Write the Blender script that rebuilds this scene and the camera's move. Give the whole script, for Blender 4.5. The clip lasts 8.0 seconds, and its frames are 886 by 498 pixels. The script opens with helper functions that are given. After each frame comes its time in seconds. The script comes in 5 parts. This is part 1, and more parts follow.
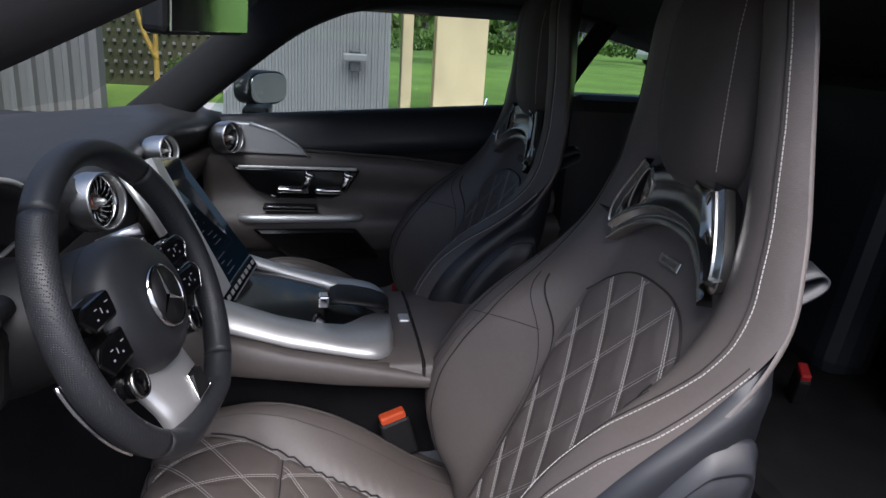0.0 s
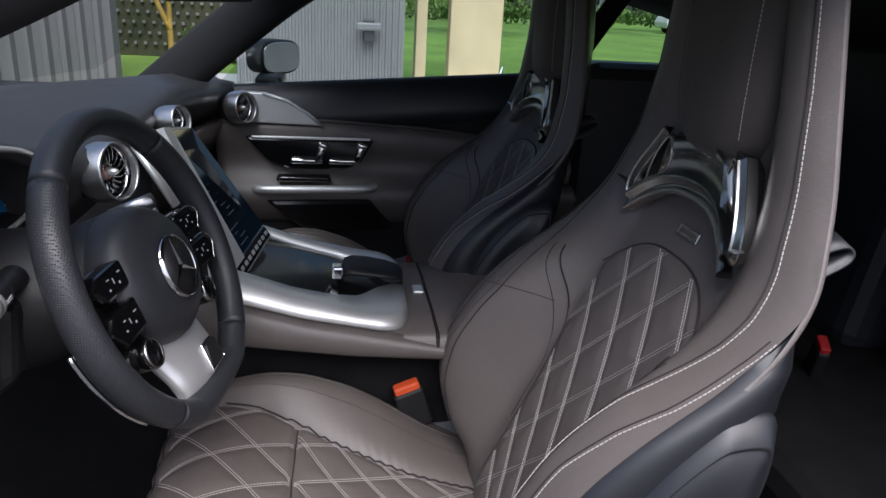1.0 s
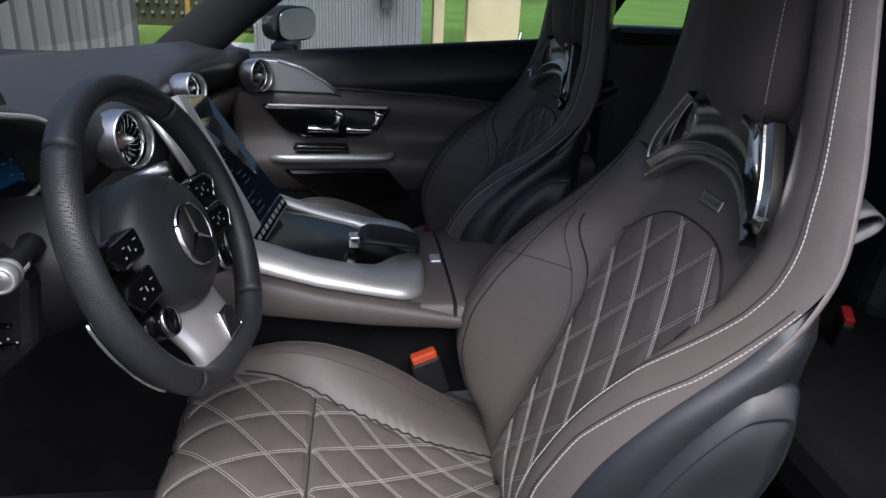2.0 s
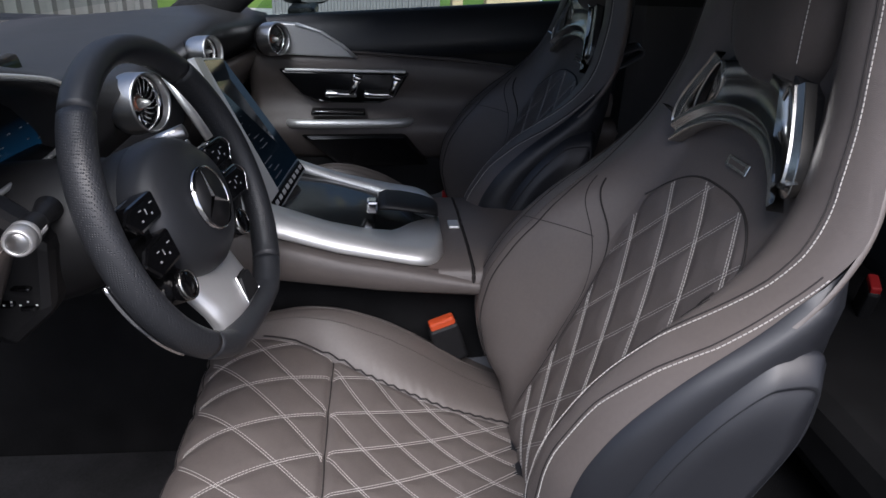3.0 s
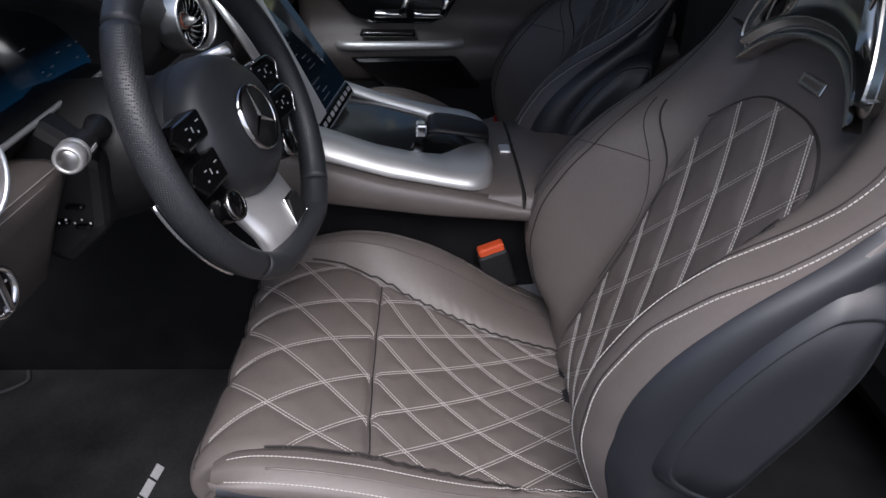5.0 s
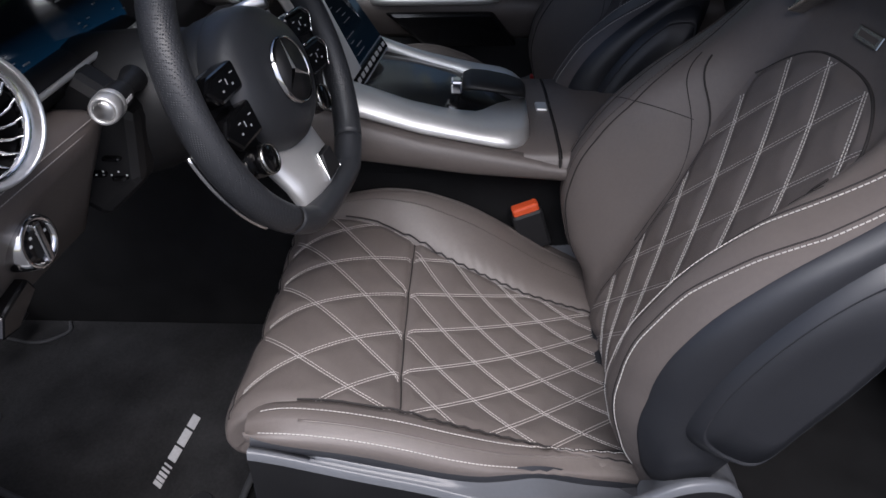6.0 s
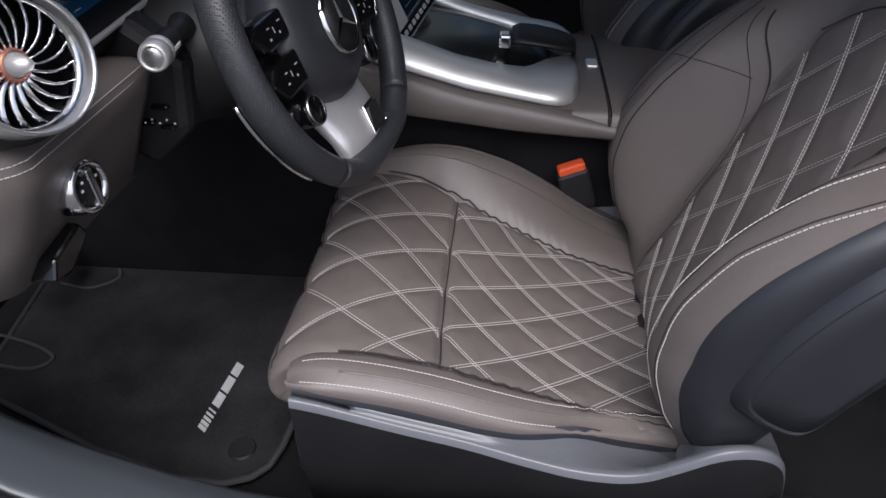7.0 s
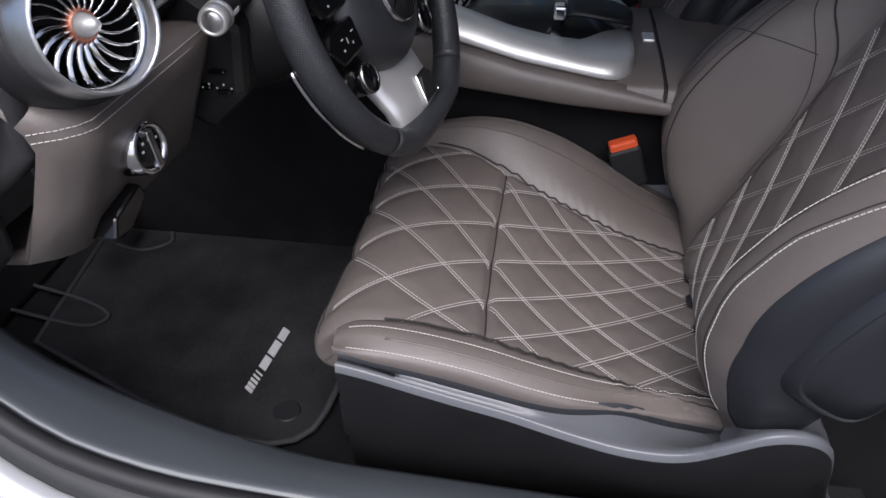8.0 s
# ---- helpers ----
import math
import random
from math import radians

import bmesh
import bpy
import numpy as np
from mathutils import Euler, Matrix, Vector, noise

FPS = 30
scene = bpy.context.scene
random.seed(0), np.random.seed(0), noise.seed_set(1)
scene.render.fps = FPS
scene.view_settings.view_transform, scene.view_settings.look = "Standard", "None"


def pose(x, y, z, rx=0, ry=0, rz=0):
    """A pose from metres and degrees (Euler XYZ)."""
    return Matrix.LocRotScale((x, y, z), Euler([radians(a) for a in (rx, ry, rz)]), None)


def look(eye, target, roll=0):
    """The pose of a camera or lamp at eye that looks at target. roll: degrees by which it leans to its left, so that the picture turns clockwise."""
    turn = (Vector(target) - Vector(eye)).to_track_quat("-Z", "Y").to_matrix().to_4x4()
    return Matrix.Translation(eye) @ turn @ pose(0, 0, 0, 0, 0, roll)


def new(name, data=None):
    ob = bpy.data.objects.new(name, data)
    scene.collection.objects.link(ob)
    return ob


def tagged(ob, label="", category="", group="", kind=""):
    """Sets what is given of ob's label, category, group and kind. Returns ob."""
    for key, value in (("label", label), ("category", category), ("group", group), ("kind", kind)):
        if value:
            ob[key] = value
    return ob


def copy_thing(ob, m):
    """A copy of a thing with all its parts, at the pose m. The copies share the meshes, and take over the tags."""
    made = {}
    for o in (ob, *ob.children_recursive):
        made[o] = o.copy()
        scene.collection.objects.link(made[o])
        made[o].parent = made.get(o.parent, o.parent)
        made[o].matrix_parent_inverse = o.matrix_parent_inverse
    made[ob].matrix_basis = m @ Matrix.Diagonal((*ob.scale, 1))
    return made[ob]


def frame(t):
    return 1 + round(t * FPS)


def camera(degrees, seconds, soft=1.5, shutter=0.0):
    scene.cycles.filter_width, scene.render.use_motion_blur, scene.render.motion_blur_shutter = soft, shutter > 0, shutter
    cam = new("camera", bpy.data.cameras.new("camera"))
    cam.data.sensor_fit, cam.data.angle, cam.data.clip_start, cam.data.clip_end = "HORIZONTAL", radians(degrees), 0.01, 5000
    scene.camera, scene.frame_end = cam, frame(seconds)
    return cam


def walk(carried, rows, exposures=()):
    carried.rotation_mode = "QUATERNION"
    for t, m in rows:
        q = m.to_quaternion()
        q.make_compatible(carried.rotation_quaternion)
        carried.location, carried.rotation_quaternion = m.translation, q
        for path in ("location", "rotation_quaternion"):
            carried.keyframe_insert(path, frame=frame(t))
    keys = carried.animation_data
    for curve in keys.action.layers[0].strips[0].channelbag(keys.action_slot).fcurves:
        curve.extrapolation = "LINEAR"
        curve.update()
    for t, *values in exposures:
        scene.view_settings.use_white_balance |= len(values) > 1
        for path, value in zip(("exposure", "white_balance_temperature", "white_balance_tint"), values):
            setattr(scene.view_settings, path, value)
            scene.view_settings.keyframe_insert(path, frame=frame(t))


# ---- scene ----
cam = camera(64, 8.0)
PATH = [
    (0, (-0.809, 0.33, 1.119), (1.073, -0.016, 0.537), 3.5),
    (0.5, (-0.802, 0.329, 1.116), (1.071, 0.002, 0.495), 3.4),
    (1, (-0.798, 0.327, 1.114), (1.065, 0.022, 0.454), 3.2),
    (2.5, (-0.785, 0.323, 1.104), (1.042, 0.095, 0.322), 2.5),
    (3, (-0.781, 0.322, 1.1), (1.03, 0.121, 0.275), 2.3),
    (3.5, (-0.777, 0.32, 1.097), (1.015, 0.154, 0.225), 2.0),
    (4, (-0.773, 0.319, 1.094), (0.999, 0.188, 0.177), 1.8),
    (4.5, (-0.77, 0.319, 1.09), (0.98, 0.222, 0.128), 1.4),
    (6, (-0.763, 0.321, 1.075), (0.91, 0.351, -0.019), 0.3),
    (6.5, (-0.761, 0.322, 1.072), (0.876, 0.408, -0.074), 0.0),
    (7, (-0.76, 0.325, 1.067), (0.844, 0.464, -0.118), -0.3),
    (7.5, (-0.763, 0.328, 1.064), (0.814, 0.516, -0.152), -0.5),
    (8, (-0.764, 0.332, 1.063), (0.786, 0.583, -0.175), -1.0),
]
walk(cam, [(t, look(eye, target, roll)) for t, eye, target, roll in PATH], [(0.0, 0.92, 6080, 14), (3.0, 0.88, 6080, 14), (8.0, 0.79, 6080, 14)])

# ---- light ----
world = bpy.data.worlds.new("overcast_sky")
scene.world = world
world.use_nodes = True
wn = world.node_tree.nodes
sky = wn.new("ShaderNodeTexSky")
sky.sky_type = "NISHITA"
sky.sun_disc = False
sky.sun_elevation = radians(56)
sky.sun_rotation = radians(250)
sky.air_density = 0.8
sky.dust_density = 4.0
sky.ozone_density = 0.4
wn["Background"].inputs["Strength"].default_value = 0.105
world.node_tree.links.new(sky.outputs["Color"], wn["Background"].inputs["Color"])
sun_data = bpy.data.lights.new("sun", "SUN")
sun_data.energy = 2.3
sun_data.angle = radians(50)
sun_data.color = (1.0, 0.985, 0.97)
sun_lamp = new("sun", sun_data)
sun_lamp.matrix_world = look((-3.3, 0.5, 5.6), (0, 0.2, 0.6))

# ---- materials ----
def material(name, color, rough=0.5, metal=0.0, vary=0.12, scale=6.0, bump=0.0, bump_scale=200.0, coat=0.0,
             spec=0.5, noise_rough=0.08, pattern="noise", sheen=0.0, crease=0.0):
    """Principled surface with two scales of colour variation and a fine relief."""
    m = bpy.data.materials.new(name)
    m.use_nodes = True
    nt = m.node_tree
    b = nt.nodes["Principled BSDF"]
    tc = nt.nodes.new("ShaderNodeTexCoord")
    big = nt.nodes.new("ShaderNodeTexNoise")
    big.inputs["Scale"].default_value = scale
    big.inputs["Detail"].default_value = 5
    small = nt.nodes.new("ShaderNodeTexNoise")
    small.inputs["Scale"].default_value = scale * 22
    small.inputs["Detail"].default_value = 3
    add = nt.nodes.new("ShaderNodeMath")
    add.operation = "MULTIPLY_ADD"
    add.inputs[1].default_value = 0.45
    ramp = nt.nodes.new("ShaderNodeValToRGB")
    lo = [max(0, c * (1 - vary)) for c in color]
    hi = [min(1, c * (1 + vary)) for c in color]
    ramp.color_ramp.elements[0].color = (*lo, 1)
    ramp.color_ramp.elements[1].color = (*hi, 1)
    ramp.color_ramp.elements[0].position = 0.35
    ramp.color_ramp.elements[1].position = 1.05
    L = nt.links.new
    L(tc.outputs["Object"], big.inputs["Vector"])
    L(tc.outputs["Object"], small.inputs["Vector"])
    L(small.outputs["Fac"], add.inputs[0])
    L(big.outputs["Fac"], add.inputs[2])
    L(add.outputs[0], ramp.inputs["Fac"])
    L(ramp.outputs["Color"], b.inputs["Base Color"])
    rr = nt.nodes.new("ShaderNodeMapRange")
    rr.inputs["To Min"].default_value = max(0.02, rough - noise_rough)
    rr.inputs["To Max"].default_value = min(1, rough + noise_rough)
    L(big.outputs["Fac"], rr.inputs["Value"])
    L(rr.outputs[0], b.inputs["Roughness"])
    b.inputs["Metallic"].default_value = metal
    b.inputs["Specular IOR Level"].default_value = spec
    b.inputs["Coat Weight"].default_value = coat
    b.inputs["Sheen Weight"].default_value = sheen
    if bump:
        if pattern == "leather":
            tex = nt.nodes.new("ShaderNodeTexVoronoi")
            tex.feature = "DISTANCE_TO_EDGE"
            out = tex.outputs["Distance"]
        elif pattern == "dots":
            tex = nt.nodes.new("ShaderNodeTexVoronoi")
            tex.inputs["Randomness"].default_value = 0.12
            out = tex.outputs["Distance"]
        else:
            tex = nt.nodes.new("ShaderNodeTexNoise")
            out = tex.outputs["Fac"]
        tex.inputs["Scale"].default_value = bump_scale
        L(tc.outputs["Object"], tex.inputs["Vector"])
        bp = nt.nodes.new("ShaderNodeBump")
        bp.inputs["Strength"].default_value = bump
        bp.inputs["Distance"].default_value = 0.001
        if pattern == "dots":
            st = nt.nodes.new("ShaderNodeMapRange")
            st.inputs["From Min"].default_value = 0.12
            st.inputs["From Max"].default_value = 0.38
            L(out, st.inputs["Value"])
            out = st.outputs[0]
        L(out, bp.inputs["Height"])
        if crease:
            folds = nt.nodes.new("ShaderNodeTexNoise")
            folds.inputs["Scale"].default_value = 26
            folds.inputs["Detail"].default_value = 4
            folds.inputs["Distortion"].default_value = 1.2
            L(tc.outputs["Object"], folds.inputs["Vector"])
            soft_bump = nt.nodes.new("ShaderNodeBump")
            soft_bump.inputs["Strength"].default_value = crease
            soft_bump.inputs["Distance"].default_value = 0.004
            L(folds.outputs["Fac"], soft_bump.inputs["Height"])
            L(soft_bump.outputs["Normal"], bp.inputs["Normal"])
        L(bp.outputs["Normal"], b.inputs["Normal"])
    return m


BROWN = material("brown_nappa_leather", (0.113, 0.097, 0.089), 0.42, vary=0.12, scale=9, bump=0.25, bump_scale=620, pattern="leather", crease=0.16)
BROWN_DARK = material("brown_microsuede", (0.082, 0.069, 0.062), 0.66, spec=0.3, vary=0.12, scale=9, bump=0.25, bump_scale=900, sheen=0.08)
STITCH = material("pale_thread", (0.46, 0.435, 0.41), 0.7, vary=0.1, scale=90)
SEAM = material("dark_seam", (0.02, 0.017, 0.016), 0.8)
BLACK_LEATHER = material("black_leather", (0.024, 0.0255, 0.029), 0.40, vary=0.15, scale=8, bump=0.25, bump_scale=600, pattern="leather")
BLACK_PERF = material("perforated_black_leather", (0.023, 0.0245, 0.028), 0.43, vary=0.1, scale=8, bump=0.55, bump_scale=430, pattern="dots")
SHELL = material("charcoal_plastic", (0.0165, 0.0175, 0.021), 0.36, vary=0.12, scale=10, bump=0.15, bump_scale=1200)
# shell plastic with the sky's grazing sheen put into a lighter base colour
LEDGE = material("charcoal_plastic_sky_sheen", (0.10, 0.105, 0.115), 0.30, vary=0.12, scale=10, bump=0.1, bump_scale=1200)
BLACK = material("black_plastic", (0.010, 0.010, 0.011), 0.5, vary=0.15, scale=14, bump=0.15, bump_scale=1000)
DASH = material("black_dash_leather", (0.027, 0.0275, 0.029), 0.45, vary=0.2, scale=7, bump=0.3, bump_scale=420, pattern="leather")
GLOSS = material("piano_black", (0.004, 0.004, 0.0045), 0.14, vary=0.1, scale=5, coat=0.15, noise_rough=0.03)
SILVER = material("satin_silver_metal", (0.74, 0.74, 0.73), 0.44, metal=0.72, vary=0.05, scale=5, noise_rough=0.05)
COLLAR = material("brushed_steel_collar", (0.62, 0.62, 0.62), 0.34, metal=1.0, vary=0.12, scale=14, noise_rough=0.1)
CHROME = material("polished_chrome", (0.72, 0.72, 0.72), 0.13, metal=1.0, vary=0.04, scale=8, noise_rough=0.04)
MIRROR = material("mirror_silvering", (0.86, 0.87, 0.86), 0.02, metal=1.0, vary=0.0, scale=8)
# pale colour standing in for sky mirrored by the centre screen's glass
SKY_REFLECTION = material("screen_sky_reflection", (0.60, 0.60, 0.60), 0.38, metal=0.35, vary=0.05, scale=6, noise_rough=0.05)
DARKCHROME = material("smoked_chrome", (0.50, 0.495, 0.47), 0.26, metal=1.0, vary=0.06, scale=8, noise_rough=0.06)
ORANGE = material("orange_plastic", (0.62, 0.085, 0.025), 0.42, vary=0.08, scale=30)
RED = material("red_plastic", (0.35, 0.02, 0.02), 0.45, vary=0.08, scale=30)
COPPER = material("copper_glow_ring", (0.55, 0.20, 0.12), 0.35, metal=0.6, vary=0.05, scale=30)
CARPET = material("black_carpet", (0.017, 0.017, 0.018), 0.95, vary=0.75, scale=11, bump=0.9, bump_scale=1400, spec=0.2)
CARPET_LOW = material("black_floor_carpet", (0.009, 0.009, 0.0095), 0.95, vary=0.4, scale=20, bump=0.9, bump_scale=1200, spec=0.12)
BRAID = material("mat_binding", (0.028, 0.029, 0.032), 0.75, vary=0.2, scale=60, bump=0.6, bump_scale=900)
LINER = material("black_headliner", (0.010, 0.010, 0.011), 0.95, vary=0.2, scale=12, bump=0.4, bump_scale=1500)
SILL = material("sill_grey_paint", (0.055, 0.062, 0.068), 0.34, vary=0.1, scale=6, coat=0.4)
BODY = material("silver_body_paint", (0.50, 0.51, 0.52), 0.25, metal=0.3, vary=0.06, scale=3, coat=0.8)
RUBBER = material("black_rubber", (0.012, 0.012, 0.013), 0.6, vary=0.2, scale=20)
MARK = material("white_print", (0.75, 0.75, 0.75), 0.5, vary=0.05, scale=30)
GREY_PRINT = material("grey_thread_lettering", (0.42, 0.42, 0.43), 0.7, vary=0.15, scale=200)
ICON_PRINT = material("grey_icon_print", (0.34, 0.34, 0.35), 0.5, vary=0.1, scale=60)
DIM_PRINT = material("dim_print", (0.10, 0.10, 0.11), 0.5, vary=0.1, scale=60)
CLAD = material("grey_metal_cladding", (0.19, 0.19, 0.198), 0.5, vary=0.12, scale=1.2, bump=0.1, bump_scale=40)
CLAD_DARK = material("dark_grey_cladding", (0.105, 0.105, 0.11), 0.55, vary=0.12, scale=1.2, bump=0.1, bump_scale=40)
TIMBER = material("pale_timber", (0.55, 0.44, 0.27), 0.6, vary=0.18, scale=2.0, bump=0.3, bump_scale=30)
DARK_FRAME = material("dark_steel_frame", (0.035, 0.04, 0.045), 0.5, vary=0.1, scale=4)
CONCRETE = material("pale_concrete", (0.42, 0.42, 0.41), 0.85, vary=0.15, scale=1.5, bump=0.4, bump_scale=30)
ASPHALT = material("asphalt", (0.06, 0.06, 0.06), 0.9, vary=0.25, scale=2.0, bump=0.6, bump_scale=90)
GRASS = material("lawn", (0.10, 0.19, 0.025), 0.9, vary=0.4, scale=0.6, bump=0.8, bump_scale=25)
LEAF = material("leaves", (0.075, 0.14, 0.025), 0.7, vary=0.5, scale=1.0)
BARK = material("bark", (0.14, 0.09, 0.045), 0.9, vary=0.3, scale=3, bump=0.5, bump_scale=30)
YELLOW_BARK = material("yellowish_bark", (0.40, 0.27, 0.06), 0.85, vary=0.3, scale=3, bump=0.5, bump_scale=30)
WHITE_CAR = material("white_car_paint", (0.7, 0.7, 0.7), 0.3, vary=0.04, scale=2, coat=0.5)
HEDGE_DARK = material("dark_hedge", (0.045, 0.05, 0.025), 0.85, vary=0.5, scale=1.5)


def glass(name, tint, rough=0.0, ior=1.35):
    m = bpy.data.materials.new(name)
    m.use_nodes = True
    nt = m.node_tree
    nt.nodes.clear()
    out = nt.nodes.new("ShaderNodeOutputMaterial")
    tr = nt.nodes.new("ShaderNodeBsdfTransparent")
    tr.inputs["Color"].default_value = (*tint, 1)
    gl = nt.nodes.new("ShaderNodeBsdfGlossy")
    gl.inputs["Roughness"].default_value = rough
    mix = nt.nodes.new("ShaderNodeMixShader")
    fr = nt.nodes.new("ShaderNodeFresnel")
    fr.inputs["IOR"].default_value = ior
    nt.links.new(fr.outputs[0], mix.inputs["Fac"])
    nt.links.new(tr.outputs[0], mix.inputs[1])
    nt.links.new(gl.outputs[0], mix.inputs[2])
    nt.links.new(mix.outputs[0], out.inputs["Surface"])
    return m


GLASS = glass("car_window_glass", (0.80, 0.86, 0.84))
WINDSCREEN = glass("tinted_windscreen_glass", (0.88, 0.90, 0.90), ior=1.0)


def screen_material(name, bottom, top, strength):
    """A lit display: dark with a soft blue band along its lower edge."""
    m = bpy.data.materials.new(name)
    m.use_nodes = True
    nt = m.node_tree
    b = nt.nodes["Principled BSDF"]
    b.inputs["Base Color"].default_value = (0.003, 0.003, 0.004, 1)
    b.inputs["Roughness"].default_value = 0.08
    tc = nt.nodes.new("ShaderNodeTexCoord")
    sp = nt.nodes.new("ShaderNodeSeparateXYZ")
    ramp = nt.nodes.new("ShaderNodeValToRGB")
    ramp.color_ramp.elements[0].color = (*bottom, 1)
    ramp.color_ramp.elements[1].color = (*top, 1)
    ramp.color_ramp.elements[1].position = 0.42
    nt.links.new(tc.outputs["Generated"], sp.inputs[0])
    nt.links.new(sp.outputs["Z"], ramp.inputs["Fac"])
    nt.links.new(ramp.outputs["Color"], b.inputs["Emission Color"])
    b.inputs["Emission Strength"].default_value = strength
    return m


# ---- mesh helpers ----
def link(name, me, mat, parent=None, label="", smooth=True):
    if mat is not None:
        me.materials.append(mat)
    if smooth:
        me.polygons.foreach_set("use_smooth", [True] * len(me.polygons))
    me.update()
    ob = new(name, me)
    if parent is not None:
        ob.parent = parent
        ob.matrix_parent_inverse = parent.matrix_world.inverted()
    if label:
        tagged(ob, label)
    if name.endswith("stitching"):
        tagged(ob, kind="stuff")
    return ob


def part(name, bm, mat, parent=None, label="", smooth=False):
    bmesh.ops.recalc_face_normals(bm, faces=bm.faces[:])
    me = bpy.data.meshes.new(name)
    bm.to_mesh(me)
    bm.free()
    return link(name, me, mat, parent, label, smooth)


def thing(name, at, label, category, group="", kind=""):
    ob = new(name)
    ob.empty_display_size = 0.05
    ob.matrix_world = at if isinstance(at, Matrix) else Matrix.Translation(at)
    bpy.context.view_layer.update()
    return tagged(ob, label, category, group, kind)


def from_faces(verts, faces):
    bm = bmesh.new()
    vs = [bm.verts.new(v) for v in verts]
    for f in faces:
        try:
            bm.faces.new([vs[i] for i in f])
        except ValueError:
            pass
    return bm


def grid(rows, wrap=False, caps=False):
    """Quads over rows of points; wrap closes each row on itself, caps fills the first and the last row."""
    n = len(rows[0])
    verts = [p for r in rows for p in r]
    faces = []
    for i in range(len(rows) - 1):
        for j in range(n if wrap else n - 1):
            k = (j + 1) % n
            faces.append((i * n + j, i * n + k, (i + 1) * n + k, (i + 1) * n + j))
    if caps:
        faces.append(tuple(range(n - 1, -1, -1)))
        faces.append(tuple((len(rows) - 1) * n + j for j in range(n)))
    return from_faces(verts, faces)


def thick(bm, t):
    """Gives a sheet a thickness, away from its normals."""
    bmesh.ops.recalc_face_normals(bm, faces=bm.faces[:])
    bmesh.ops.solidify(bm, geom=bm.faces[:], thickness=t)
    return bm


def rbox(x0, x1, y0, y1, z0, z1, r=0.004, seg=2):
    bm = bmesh.new()
    bmesh.ops.create_cube(bm, size=1)
    for v in bm.verts:
        v.co = Vector(((x0 + x1) / 2 + v.co.x * (x1 - x0), (y0 + y1) / 2 + v.co.y * (y1 - y0), (z0 + z1) / 2 + v.co.z * (z1 - z0)))
    if r:
        bmesh.ops.bevel(bm, geom=bm.edges[:], offset=r, segments=seg, profile=0.5, affect="EDGES")
    return bm


def put(bm, m):
    bmesh.ops.transform(bm, matrix=m, verts=bm.verts[:])
    return bm


def join(*bms):
    out = bms[0]
    for b in bms[1:]:
        me = bpy.data.meshes.new("joined")
        b.to_mesh(me)
        b.free()
        out.from_mesh(me)
        bpy.data.meshes.remove(me)
    return out


def smooth_path(pts, n):
    """Catmull-Rom through the points."""
    P = [Vector(p) for p in pts]
    P = [2 * P[0] - P[1]] + P + [2 * P[-1] - P[-2]]
    out = []
    segs = len(P) - 3
    for k in range(n + 1):
        f = k / n * segs
        i = min(int(f), segs - 1)
        t = f - i
        a, b, c, d = P[i:i + 4]
        out.append(0.5 * ((2 * b) + (c - a) * t + (2 * a - 5 * b + 4 * c - d) * t * t + (3 * b - a - 3 * c + d) * t ** 3))
    return out


def tube(path, r, seg=8, flat=1.0, up=(0, 0, 1), closed=False, caps=True):
    """Sweeps a round or flattened section along a path."""
    rows = []
    n = len(path)
    for i, p in enumerate(path):
        a = path[(i - 1) % n] if (closed or i > 0) else path[i]
        b = path[(i + 1) % n] if (closed or i < n - 1) else path[i]
        d = (Vector(b) - Vector(a)).normalized()
        s = d.cross(Vector(up))
        s = s.normalized() if s.length > 1e-6 else Vector((1, 0, 0))
        u = s.cross(d)
        rr = r(i / (n - 1)) if callable(r) else r
        rows.append([Vector(p) + s * math.cos(k * 2 * math.pi / seg) * rr + u * math.sin(k * 2 * math.pi / seg) * rr * flat for k in range(seg)])
    if closed:
        rows.append(rows[0])
        return grid(rows, wrap=True)
    return grid(rows, wrap=True, caps=caps)


def lathe(profile, seg=32, m=None):
    """Turns (radius, height) pairs about the local z axis."""
    rows = [[Vector((r * math.cos(2 * math.pi * k / seg), r * math.sin(2 * math.pi * k / seg), h)) for k in range(seg)] for r, h in profile]
    bm = grid(rows, wrap=True)
    bmesh.ops.remove_doubles(bm, verts=bm.verts[:], dist=1e-6)
    return put(bm, m) if m is not None else bm


def prism(poly, d, axis="x", r=0.0):
    """A polygon of 2D points pushed out from d[0] to d[1] along an axis."""
    def at(p, h):
        return {"x": (h, p[0], p[1]), "y": (p[0], h, p[1]), "z": (p[0], p[1], h)}[axis]
    n = len(poly)
    verts = [at(p, d[0]) for p in poly] + [at(p, d[1]) for p in poly]
    faces = [tuple(range(n)), tuple(range(2 * n - 1, n - 1, -1))]
    faces += [(i, (i + 1) % n, n + (i + 1) % n, n + i) for i in range(n)]
    bm = from_faces(verts, faces)
    if r:
        bmesh.ops.recalc_face_normals(bm, faces=bm.faces[:])
        bmesh.ops.bevel(bm, geom=bm.edges[:], offset=r, segments=2, profile=0.5, affect="EDGES", clamp_overlap=True)
    return bm


def lerp(table, x):
    xs = [a for a, *_ in table]
    return float(np.interp(x, xs, [b for _, b in table]))


